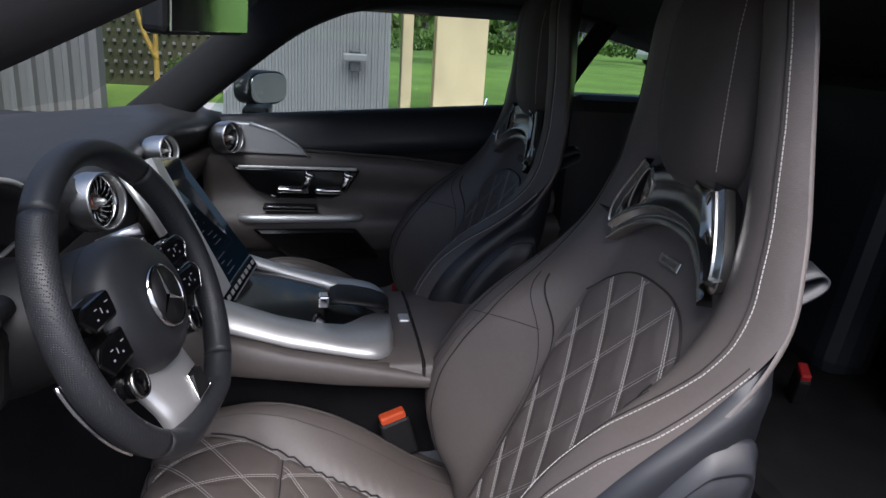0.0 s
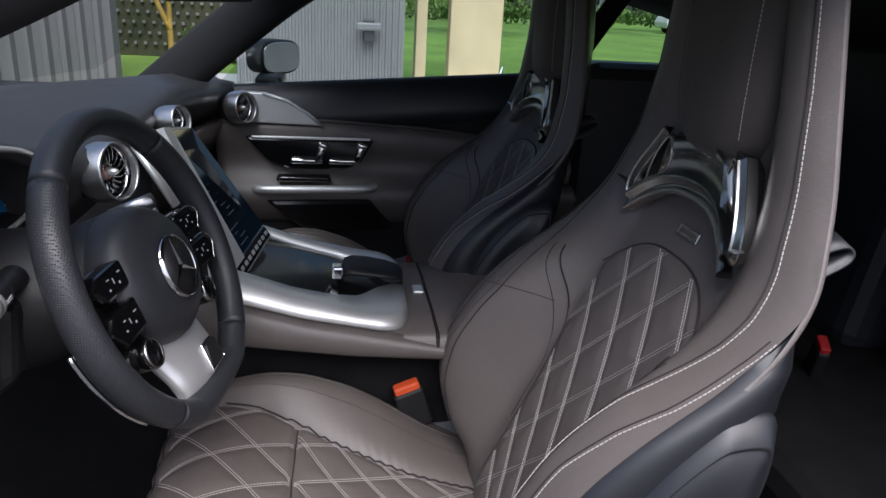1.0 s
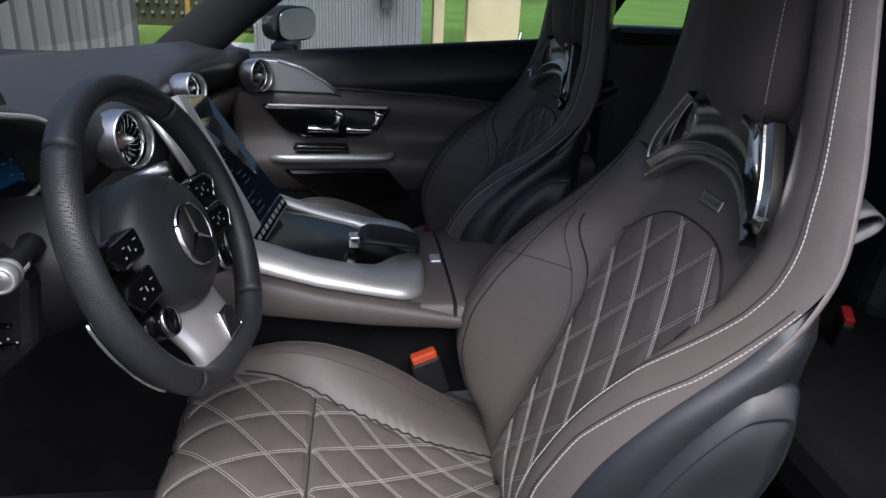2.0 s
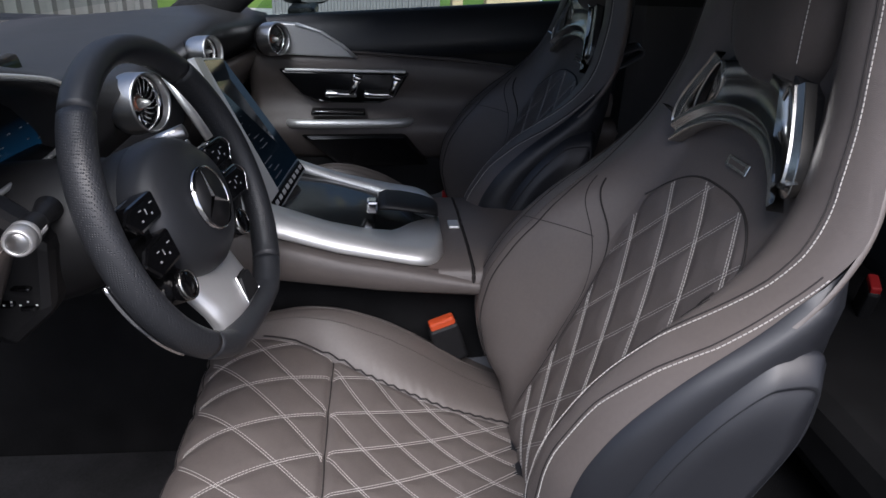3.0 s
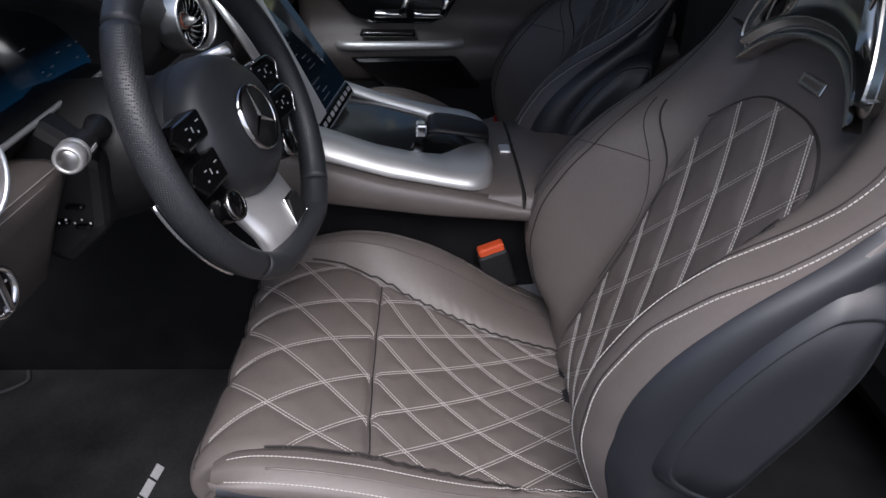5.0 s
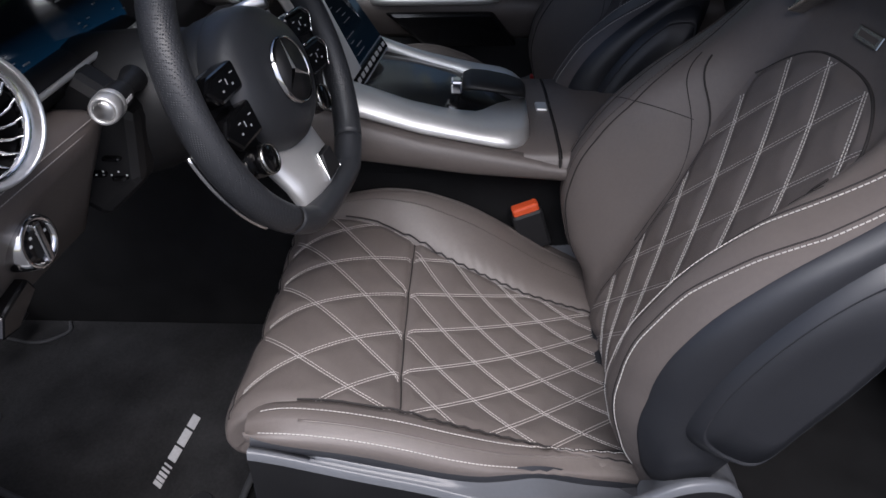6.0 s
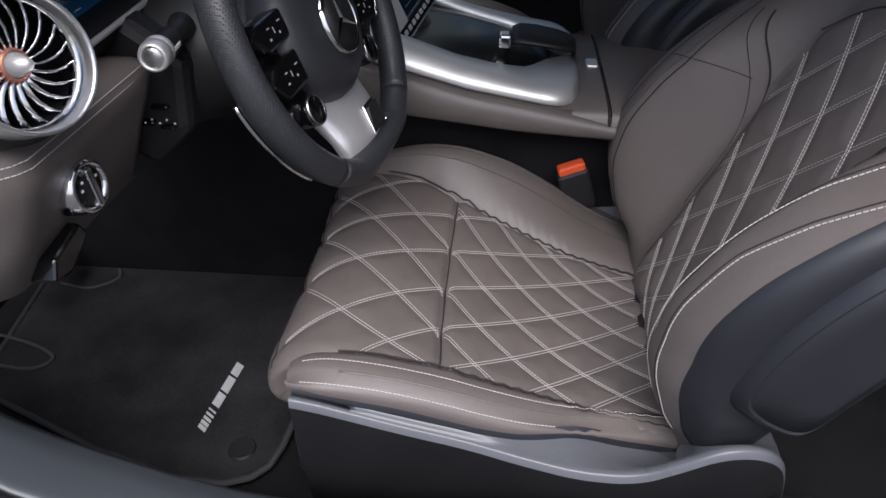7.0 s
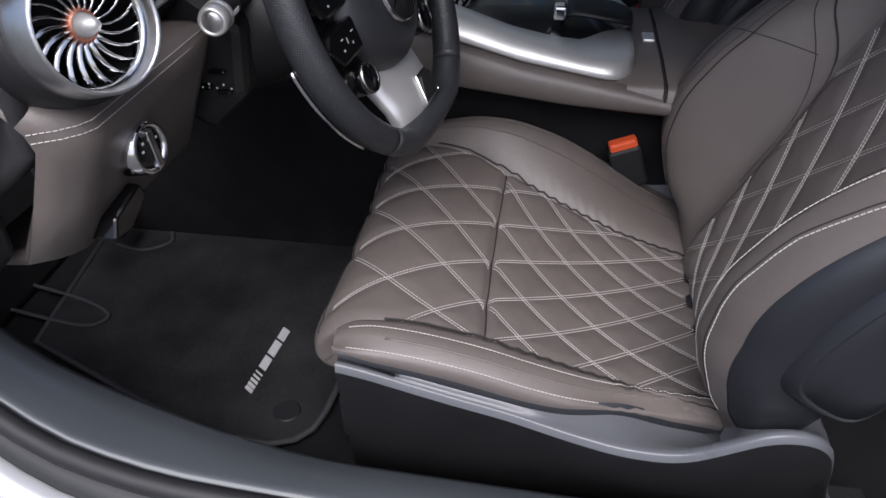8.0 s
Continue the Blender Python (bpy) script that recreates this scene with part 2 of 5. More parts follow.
def stitches(paths, gap=0.0052, length=0.0036, r=0.0007, lift=0.0006):
    """Thread dashes along paths of (point, normal)."""
    verts, faces = [], []
    for path in paths:
        if len(path) < 2:
            continue
        pts = [Vector(p) for p, _ in path]
        nor = [Vector(q) for _, q in path]
        acc = [0.0]
        for a, b in zip(pts, pts[1:]):
            acc.append(acc[-1] + (b - a).length)
        s = gap / 2
        k = 0
        while s < acc[-1]:
            while k < len(acc) - 2 and acc[k + 1] < s:
                k += 1
            span = max(acc[k + 1] - acc[k], 1e-9)
            f = (s - acc[k]) / span
            c = pts[k].lerp(pts[k + 1], f)
            nrm = nor[k].lerp(nor[k + 1], f).normalized()
            d = (pts[k + 1] - pts[k]).normalized()
            w = nrm.cross(d).normalized()
            c = c + nrm * lift
            base = len(verts)
            for e in (-1, 1):
                for a, h in ((-1, -0.6), (-0.7, 0.8), (0.7, 0.8), (1, -0.6)):
                    verts.append(c + d * e * length / 2 + w * a * r + nrm * h * r)
            for j in range(3):
                faces.append((base + j, base + j + 1, base + 5 + j, base + 4 + j))
            faces.append((base, base + 1, base + 2, base + 3))
            faces.append((base + 7, base + 6, base + 5, base + 4))
            s += gap
    me = bpy.data.meshes.new("stitching")
    me.from_pydata([tuple(v) for v in verts], [], faces)
    return me


# ---- ground and the place outside ----
ground = part("ground", rbox(-300, 300, -300, 300, -0.5, -0.012, 0), GRASS, None)
tagged(ground, "bright green mown lawn reaching to the horizon", "ground", kind="structure")
road = part("road", rbox(-60, 4.6, -60, 60, -0.3, 0.0, 0), ASPHALT, None)
tagged(road, "dark grey asphalt yard the car stands on", "road", kind="structure")
pavement = part("pavement", rbox(4.6, 9.2, -14, 2.4, -0.3, 0.05, 0.01), CONCRETE, None)
tagged(pavement, "pale concrete path with a raised kerb edge", "pavement", kind="structure")


def cladding(name, x, y0, y1, z1, pitch, mat, label):
    """A wall of ribbed metal sheet with a real profile and thickness."""
    pts = []
    n = int((y1 - y0) / pitch)
    for i in range(n):
        a = y0 + i * pitch
        pts += [(x, a), (x, a + pitch * 0.45), (x - pitch * 0.35, a + pitch * 0.58), (x - pitch * 0.35, a + pitch * 0.87)]
    pts += [(x, y1), (x + 0.25, y1), (x + 0.25, y0)]
    ob = part(name, prism(pts, (0.0, z1), "z"), mat)
    return tagged(ob, label, "wall", kind="structure")


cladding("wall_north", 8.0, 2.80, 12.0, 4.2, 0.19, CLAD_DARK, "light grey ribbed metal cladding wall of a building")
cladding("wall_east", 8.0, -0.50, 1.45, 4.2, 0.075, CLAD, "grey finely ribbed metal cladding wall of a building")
facade = part("facade", rbox(12.0, 12.4, 1.6, 11, -0.02, 3.0, 0.02), HEDGE_DARK)
tagged(facade, "low dark brown facade with rows of pale studs", "building", kind="structure")
sv, sf = [], []
for iy in range(58):
    for iz in range(17):
        b = len(sv)
        cy, cz = 1.70 + iy * 0.155 + (0.078 if iz % 2 else 0), 0.20 + iz * 0.165
        sv += [(11.99 - dx, cy + dy, cz + dz) for dx in (0, 0.04) for dy, dz in ((-0.022, -0.022), (0.022, -0.022), (0.022, 0.022), (-0.022, 0.022))]
        sf += [(b + 4, b + 5, b + 6, b + 7), (b, b + 1, b + 5, b + 4), (b + 1, b + 2, b + 6, b + 5), (b + 2, b + 3, b + 7, b + 6), (b + 3, b, b + 4, b + 7)]
tagged(part("stud", from_faces(sv, sf), CLAD, facade), "", kind="stuff")
lamp = thing("wall_lamp", (7.9, -0.08, 0.72), "small grey metal bracket lamp fixed to ribbed wall", "lamp")
part("bracket", rbox(7.86, 7.99, -0.14, -0.02, 0.62, 0.86, 0.01), DARK_FRAME, lamp)
part("head", rbox(7.82, 7.9, -0.22, 0.07, 0.74, 0.83, 0.02), CLAD, lamp)


def post(y0, y1, mat, label, name, x0=8.7, x1=8.95):
    ob = part(name, rbox(x0, x1, y0, y1, 0.04, 4.2, 0.012), mat)
    return tagged(ob, label, "post")


post(-1.85, -1.16, TIMBER, "wide pale timber column of an open porch", "timber_column")
post(-0.86, -0.72, TIMBER, "slim pale timber post of an open porch", "timber_post")
post(-2.55, -2.28, DARK_FRAME, "dark steel frame post beside the path", "steel_post")
post(-2.72, -2.60, TIMBER, "slim pale timber post beside dark steel frame", "timber_post")
post(-3.1, -2.78, DARK_FRAME, "dark steel frame post beside the path", "steel_post")


def leaves(n, spread, size, seed):
    """Loose leaf quads inside a lumpy volume."""
    rnd = random.Random(seed)
    verts, faces = [], []
    centres = [Vector((rnd.uniform(-1, 1) * spread[0], rnd.uniform(-1, 1) * spread[1], rnd.uniform(-1, 1) * spread[2])) * 0.75 for _ in range(26)]
    for _ in range(n):
        c = rnd.choice(centres) + Vector((rnd.gauss(0, 0.16) * spread[0], rnd.gauss(0, 0.16) * spread[1], rnd.gauss(0, 0.16) * spread[2]))
        e = Euler((rnd.uniform(0, 6.3), rnd.uniform(0, 6.3), rnd.uniform(0, 6.3))).to_matrix()
        s = size * rnd.uniform(0.6, 1.3)
        b = len(verts)
        for q in ((-0.5, 0, 0), (0, -0.28, 0.06), (0.5, 0, 0), (0, 0.28, 0.06)):
            verts.append(tuple(c + e @ (Vector(q) * s)))
        faces.append((b, b + 1, b + 2, b + 3))
    return from_faces(verts, faces)


def tree(x, y, h, spread, seed, label, bark=BARK):
    rnd = random.Random(seed)
    t = thing("tree", (x, y, 0), label, "tree", "trees round the lawn")
    trunk = tube(smooth_path([(x, y, -0.05), (x + 0.1, y - 0.05, h * 0.3), (x, y + 0.1, h * 0.75)], 10), lambda f: 0.16 * (1 - 0.75 * f) * h / 6, 9, up=(0, 1, 0))
    part("trunk", trunk, bark, t, smooth=True)
    for _ in range(5):
        a = rnd.uniform(0, 6.3)
        z0 = h * rnd.uniform(0.3, 0.55)
        p = [(x, y, z0), (x + math.cos(a) * spread * 0.4, y + math.sin(a) * spread * 0.4, z0 + h * 0.15), (x + math.cos(a) * spread * 0.8, y + math.sin(a) * spread * 0.8, z0 + h * 0.34)]
        part("limb", tube(smooth_path(p, 6), lambda f: 0.06 * (1 - 0.8 * f) * h / 6, 6, up=(0.1, 1, 0)), bark, t, smooth=True)
    crown = leaves(2600, (spread, spread, h * 0.36), 0.16 + h * 0.02, seed)
    part("crown", put(crown, Matrix.Translation((x, y, h * 0.66))), LEAF, t)


for i, (x, y, h, s) in enumerate([(26, -4.2, 7, 3), (30, 4, 9, 3.5), (34, -12, 8, 3.4), (28, 13, 8, 3.2), (40, -22, 9, 4), (36, -2, 10, 4), (24, 22, 8, 3), (-3, -16, 9, 4.2), (3, -19, 9, 4.4), (9, -20, 8, 4)]):
    tree(x, y, h, s, 40 + i, "leafy green tree with a brown trunk on the lawn")
sapling = thing("young_tree", (10.5, 2.7, 0), "slim young tree with forked yellowish stems", "tree")
for p in ([(10.50, 2.70, -0.05), (10.50, 2.68, 1.2), (10.60, 2.59, 3.4)], [(10.50, 2.69, 0.5), (10.50, 2.91, 1.1), (10.50, 3.15, 2.6)], [(10.50, 2.69, 0.9), (10.50, 2.53, 1.5), (10.40, 2.25, 3)]):
    part("stem", tube(smooth_path(p, 10), lambda f: 0.045 * (1 - 0.6 * f), 8, up=(0, 1, 0)), YELLOW_BARK, sapling, smooth=True)
part("crown", put(leaves(160, (0.8, 1.0, 0.9), 0.11, 9), Matrix.Translation((10.50, 2.67, 2.9))), LEAF, sapling)
hedge = part("hedge", put(leaves(2500, (0.3, 0.55, 0.28), 0.07, 5), Matrix.Translation((11.3, 2.15, 0.28))), LEAF)
tagged(hedge, "low green hedge before a dark facade", "hedge", kind="stuff")
hedge2 = part("hedge", put(leaves(9000, (1.0, 22, 0.7), 0.3, 6), Matrix.Translation((44, -22, 0.7))), LEAF)
tagged(hedge2, "clipped green hedge at the end of the lawn", "hedge", kind="stuff")
woods = part("backdrop", put(leaves(14000, (3, 75, 5), 1.2, 7), Matrix.Translation((70, 0, 4))), LEAF)
tagged(woods, "distant green woodland edge", "woods", kind="stuff")
for y in (-13.2, -15.2, -17.2):
    b = part("bollard", join(rbox(25, 25.16, y, y + 0.16, -0.02, 0.85, 0.02), rbox(24.99, 25.17, y - 0.01, y + 0.17, 0.7, 0.78, 0.01)), DARK_FRAME)
    tagged(b, "short dark wooden bollard on the lawn", "bollard", "bollards on the lawn")


def parked_car(x, y, label):
    c = thing("parked_car", (x, y, 0), label, "car")
    prof = [(-2.1, 0.3), (-2.1, 0.75), (-1.9, 0.9), (-1.1, 0.98), (-0.5, 1.42), (0.8, 1.45), (1.5, 1.0), (2.05, 0.9), (2.15, 0.6), (2.1, 0.3)]
    part("body", prism([(y + a, b) for a, b in prof], (x - 0.85, x + 0.85), "x", 0.05), WHITE_CAR, c)
    part("window", prism([(y - 1.0, 1.0), (y - 0.5, 1.36), (y + 0.75, 1.38), (y + 1.3, 1.02)], (x - 0.87, x + 0.87), "x"), GLOSS, c)
    for a in (-1.35, 1.35):
        for s in (-0.8, 0.8):
            part("wheel", lathe([(0, -0.1), (0.32, -0.1), (0.32, 0.1), (0, 0.1)], 20, pose(x + s, y + a, 0.32, 0, 90, 0)), RUBBER, c)


parked_car(40, -20.5, "white parked car beyond the lawn")

# ---- car shell ----
SEAT_DX = 0.755
car = thing("car_body", (0.38, 0, 0), "two-seat sports car shell with black headliner and painted sills", "car body", kind="structure")
# floor tub with tunnel side
part("floor_pan", rbox(-0.36, 1.13, -1.15, 1.45, 0.17, 0.225, 0.01), CARPET_LOW, car)
part("footwell_wall", put(rbox(-0.40, 1.15, -0.02, 0.02, 0, 0.75, 0.01), pose(0, 1.22, 0.22, -22, 0, 0)), CARPET_LOW, car)
part("firewall", rbox(-0.5, 1.25, 1.4, 1.45, 0.17, 1.0, 0.01), CARPET_LOW, car)
part("tunnel", rbox(0.262, 0.50, -0.45, 1.4, 0.2, 0.58, 0.03), CARPET_LOW, car)
# near door sill: inner lip, flat painted step, rubber seal, outer body; it rises and bends inwards at the front
SILL_IN = [(-1.2, -0.335, 0.398), (0.2, -0.328, 0.400), (0.585, -0.322, 0.406), (0.82, -0.284, 0.440), (0.95, -0.254, 0.476), (1.1, -0.19, 0.56), (1.3, -0.12, 0.70)]
SILL_OUT = [(-1.2, -0.405, 0.422), (0.2, -0.398, 0.424), (0.56, -0.388, 0.430), (0.737, -0.390, 0.450), (0.871, -0.360, 0.480), (1.0, -0.31, 0.54), (1.3, -0.2, 0.72)]


def sill_at(y):
    a = [float(np.mean([np.interp(y + d, [p[0] for p in SILL_IN], [p[k] for p in SILL_IN]) for d in (-0.08, -0.04, 0, 0.04, 0.08)])) for k in (1, 2)]
    b = [float(np.mean([np.interp(y + d, [p[0] for p in SILL_OUT], [p[k] for p in SILL_OUT]) for d in (-0.08, -0.04, 0, 0.04, 0.08)])) for k in (1, 2)]
    return a, b


sill_rows, outer, seal, step = [], [], [], []
for y in np.linspace(-1.2, 1.3, 60):
    (ax, az), (bx, bz) = sill_at(y)
    sill_rows.append([(ax + 0.015, y, 0.2), (ax + 0.012, y, az - 0.06), (ax + 0.004, y, az - 0.01), (ax - 0.006, y, az), (bx + 0.012, y, bz - 0.001), (bx + 0.002, y, bz - 0.002), (bx - 0.006, y, bz - 0.012), (bx - 0.008, y, 0.2)])
    seal.append(Vector((bx - 0.014, y, bz - 0.004)))
    step.append([(bx - 0.018, y, bz - 0.02), (bx - 0.024, y, bz - 0.026), (bx - 0.032, y, bz - 0.030), (bx - 0.038, y, bz - 0.045)])
    outer.append([(bx - 0.034, y, bz - 0.040), (bx - 0.040, y, bz - 0.033), (bx - 0.056, y, bz - 0.038), (bx - 0.085, y, bz - 0.070), (bx - 0.10, y, 0.3), (bx - 0.095, y, 0.16)])
part("door_sill", grid(sill_rows), SILL, car, "grey painted door sill", smooth=True)
part("door_seal", tube(seal, 0.012, 10), RUBBER, car, "black rubber door seal", smooth=True)
part("sill_step", grid(step), BLACK, car, "black plastic sill step", smooth=True)
part("outer_sill", grid(outer), BODY, car, "silver painted outer sill", smooth=True)
# far side structure, roof, pillars
part("far_side", rbox(1.13, 1.24, -1.9, 1.5, 0.17, 0.86, 0.02), BLACK, car)
roof_rows = []
for x in np.linspace(-0.255, 1.18, 25):
    u = (x - 0.38) / 0.8
    roof_rows.append([(x, y, 1.30 - 0.10 * u * u - 0.16 * max(0, y - 0.25) ** 1.5 * 1.2 - 0.30 * max(0, -0.25 - y) ** 1.5) for y in np.linspace(-1.15, 0.52, 22)])
part("roof", thick(grid(roof_rows), 0.04), LINER, car, "black cloth headliner", smooth=True)


def pillar(name, pts, r, flat=0.6, n=16, up=(1, 0, 0)):
    return part(name, tube(smooth_path(pts, n), r, 12, flat, up), LINER, car, smooth=True)


pillar("a_pillar", [(1.02, 0.76, 0.86), (0.99, 0.555, 1.03), (0.96, 0.395, 1.15), (0.94, 0.24, 1.22)], 0.055)
pillar("a_pillar", [(-0.24, 0.86, 0.991), (-0.245, 0.62, 1.098), (-0.25, 0.44, 1.187), (-0.26, 0.2, 1.30)], 0.05)
pillar("roof_rail", [(1.04, 0.46, 1.14), (1.03, 0.2, 1.215), (1.03, -0.15, 1.235), (1.05, -0.45, 1.208), (1.07, -0.9, 1.13)], 0.05)
pillar("b_pillar", [(1.07, -0.30, 0.98), (1.06, -0.36, 1.08), (1.05, -0.43, 1.19)], 0.028)
pillar("c_pillar", [(1.07, -0.84, 0.98), (1.06, -0.94, 1.08), (1.05, -1.1, 1.19)], 0.09)
part("rear_bulkhead", rbox(-0.42, 1.18, -1.2, -1.12, 0.2, 1.02, 0.02), LINER, car)
part("rear_side_trim", rbox(0.98, 1.14, -1.15, -0.31, 0.2, 0.985, 0.04), BLACK_LEATHER, car)
part("rear_side_trim", rbox(-0.44, -0.36, -1.15, -0.36, 0.2, 0.9, 0.04), BLACK, car)
# near pillar out of view, added to keep light off the rear
part("unseen_shade_pillar", prism([(-0.74, 0.88), (-0.78, 1.22), (-1.15, 1.10), (-1.15, 0.88)], (-0.42, -0.36), "x", 0.01), LINER, car, "unseen black door pillar, added to shade the rear")
# windows of the far side
def pane(name, pts, parent):
    ob = part(name, prism(pts, (1.088, 1.092), "x"), GLASS, parent, "clear side window glass")
    ob.visible_shadow = False
    return ob
pane("side_window", [(0.62, 0.88), (0.45, 1.08), (0.2, 1.2), (-0.15, 1.22), (-0.38, 1.2), (-0.31, 0.92)], car)
pane("quarter_window", [(-0.33, 0.95), (-0.41, 1.19), (-0.82, 1.15), (-0.82, 0.97)], car)

screen_rows = []
for x in np.linspace(-0.24, 1.0, 24):
    u = (x - 0.38) / 0.62
    screen_rows.append([(x, 0.98 - 0.53 * f - 0.10 * u * u * (1 - f), 0.925 + 0.325 * f - 0.03 * u * u * f) for f in np.linspace(0, 1, 10)])
part("windscreen", thick(grid(screen_rows), 0.004), WINDSCREEN, car, "tinted windscreen glass", True)

# passenger door panel
door = thing("door_1", (1.06, 0.2, 0.5), "closed passenger door with brown leather panel and black top", "door", kind="structure")
def door_strip(zs, xs, y0, y1, n=30, zf=None):
    rows = []
    for y in np.linspace(y0, y1, n):
        rows.append([(x, y, z + (zf(y) if zf else 0)) for x, z in zip(xs, zs)])
    return rows
upper_lift = lambda y: -0.075 * (y - 0.2)
part("door_top", thick(grid(door_strip([0.80, 0.84, 0.88, 0.905, 0.915, 0.912], [1.045, 1.05, 1.062, 1.075, 1.095, 1.13], -0.34, 0.64, zf=upper_lift)), 0.02), BLACK_LEATHER, door, "black leather window ledge", True)
mid = []
for y in np.linspace(-0.34, 0.62, 36):
    top = lerp([(-0.34, 0.70), (-0.15, 0.752), (-0.05, 0.768), (0.1, 0.785), (0.35, 0.797), (0.62, 0.80)], y)
    mid.append([(1.055, y, top + 0.012), (1.03, y, top + 0.008), (1.018, y, top - 0.01), (1.03, y, top - 0.06), (1.04, y, top - 0.09), (1.02, y, 0.66), (1.0, y, 0.645), (0.99, y, 0.625), (0.995, y, 0.60), (1.02, y, 0.555), (1.045, y, 0.53)])
part("door_panel", thick(grid(mid), 0.012), BROWN, door, "brown leather door panel", True)
part("door_pocket", rbox(1.035, 1.13, -0.34, 0.66, 0.22, 0.56, 0.02), BLACK, door)
part("door_edge_piping", tube([Vector((1.03, y, lerp([(-0.34, 0.70), (-0.15, 0.752), (-0.05, 0.768), (0.1, 0.785), (0.35, 0.797), (0.62, 0.80)], y) + 0.014)) for y in np.linspace(-0.3, 0.55, 30)], 0.004, 6), BROWN_DARK, door, smooth=True)
part("control_panel", prism([(0.545, 0.771), (0.225, 0.768), (0.262, 0.706), (0.30, 0.691), (0.44, 0.691), (0.49, 0.711)], (1.0, 1.05), "x", 0.006), GLOSS, door, "gloss black seat control panel")
part("panel_trim", rbox(0.996, 1.006, 0.235, 0.53, 0.768, 0.775, 0.002), SILVER, door)
for y0, y1, knee in ((0.355, 0.435, 0.37), (0.265, 0.34, 0.272)):
    part("seat_switch", join(rbox(0.986, 1.0, y0, y1, 0.707, 0.722, 0.005), put(rbox(-0.007, 0.007, -0.008, 0.008, 0, 0.046, 0.004), pose(0.992, knee, 0.712, 22, 0, 0)), put(rbox(-0.008, 0.008, -0.013, 0.013, -0.008, 0.008, 0.005), pose(0.992, knee - 0.016, 0.755, 20, 0, 0))), CHROME, door, "chrome seat-shaped switch", True)
part("pull_handle", tube(smooth_path([(1.01, 0.53, 0.637), (0.985, 0.50, 0.641), (0.98, 0.37, 0.644), (0.985, 0.25, 0.646), (1.01, 0.22, 0.645)], 16), 0.011, 10, 1.0), SILVER, door, "satin silver pull handle", True)
part("switch_bank", rbox(0.985, 1.03, 0.335, 0.47, 0.661, 0.673, 0.004), GLOSS, door)
part("switch_trim", rbox(0.98, 0.99, 0.34, 0.46, 0.671, 0.676, 0.002), CHROME, door)
part("pocket_opening", prism([(0.50, 0.612), (0.235, 0.618), (0.17, 0.535), (0.40, 0.53)], (0.982, 1.04), "x", 0.01), GLOSS, door, "dark open door pocket")
spk = [(0.56, 0.805), (0.56, 0.88), (0.50, 0.878), (0.44, 0.86), (0.39, 0.83), (0.355, 0.80)]
part("speaker_grille", prism(spk, (1.015, 1.04), "x", 0.004), material("perforated_metal", (0.50, 0.50, 0.50), 0.42, metal=0.55, vary=0.06, scale=8, bump=0.8, bump_scale=420, pattern="dots"), door, "perforated silver speaker grille")
part("speaker_trim", tube([Vector((1.014, a, b)) for a, b in spk[2:]], 0.004, 6), SILVER, door, smooth=True)
part("reflector", rbox(1.02, 1.034, 0.08, 0.13, 0.43, 0.45, 0.003), RED, door, "small red door reflector")
mir = thing("door_mirror", (1.16, 0.6, 0.9), "black door mirror outside the passenger window", "mirror")
mrm = Matrix.Translation((1.25, 0.47, 0.945)) @ Matrix.Rotation(math.radians(52), 4, "Z")
oval = [(0.080 * math.copysign(abs(math.cos(a)) ** 0.6, math.cos(a)), 0.046 * math.copysign(abs(math.sin(a)) ** 0.7, math.sin(a))) for a in np.linspace(0, 2 * math.pi, 28, endpoint=False)]
part("housing", put(prism(oval, (0.0, 0.055), "x", 0.014), mrm), BLACK, mir, smooth=True)
part("mirror_glass", put(prism([(a * 0.9, b * 0.87) for a, b in oval], (-0.004, -0.001), "x", 0.0008), mrm), MIRROR, mir, "silvered mirror glass")
part("stalk", rbox(1.12, 1.27, 0.46, 0.53, 0.875, 0.905, 0.01), BLACK, mir)

# interior mirror
rv = thing("rearview_mirror", (0.38, 0.5, 1.13), "black rear-view mirror under the windscreen header", "mirror")
rvm = pose(0.375, 0.505, 1.128, 3, 0, -20)
part("housing", put(rbox(-0.125, 0.125, -0.012, 0.03, -0.034, 0.034, 0.012, 3), rvm), BLACK, rv)
part("mirror_glass", put(rbox(-0.118, 0.118, -0.016, -0.0125, -0.028, 0.028, 0.001, 1), rvm), MIRROR, rv)
part("arm", tube([Vector((0.385, 0.53, 1.13)), Vector((0.40, 0.6, 1.19))], 0.014, 8), BLACK, rv, smooth=True)

# ---- dashboard ----
dash = thing("dashboard", (0.38, 0.75, 0.8), "black leather dashboard with brown lower panels", "dashboard", kind="structure")
drows = []
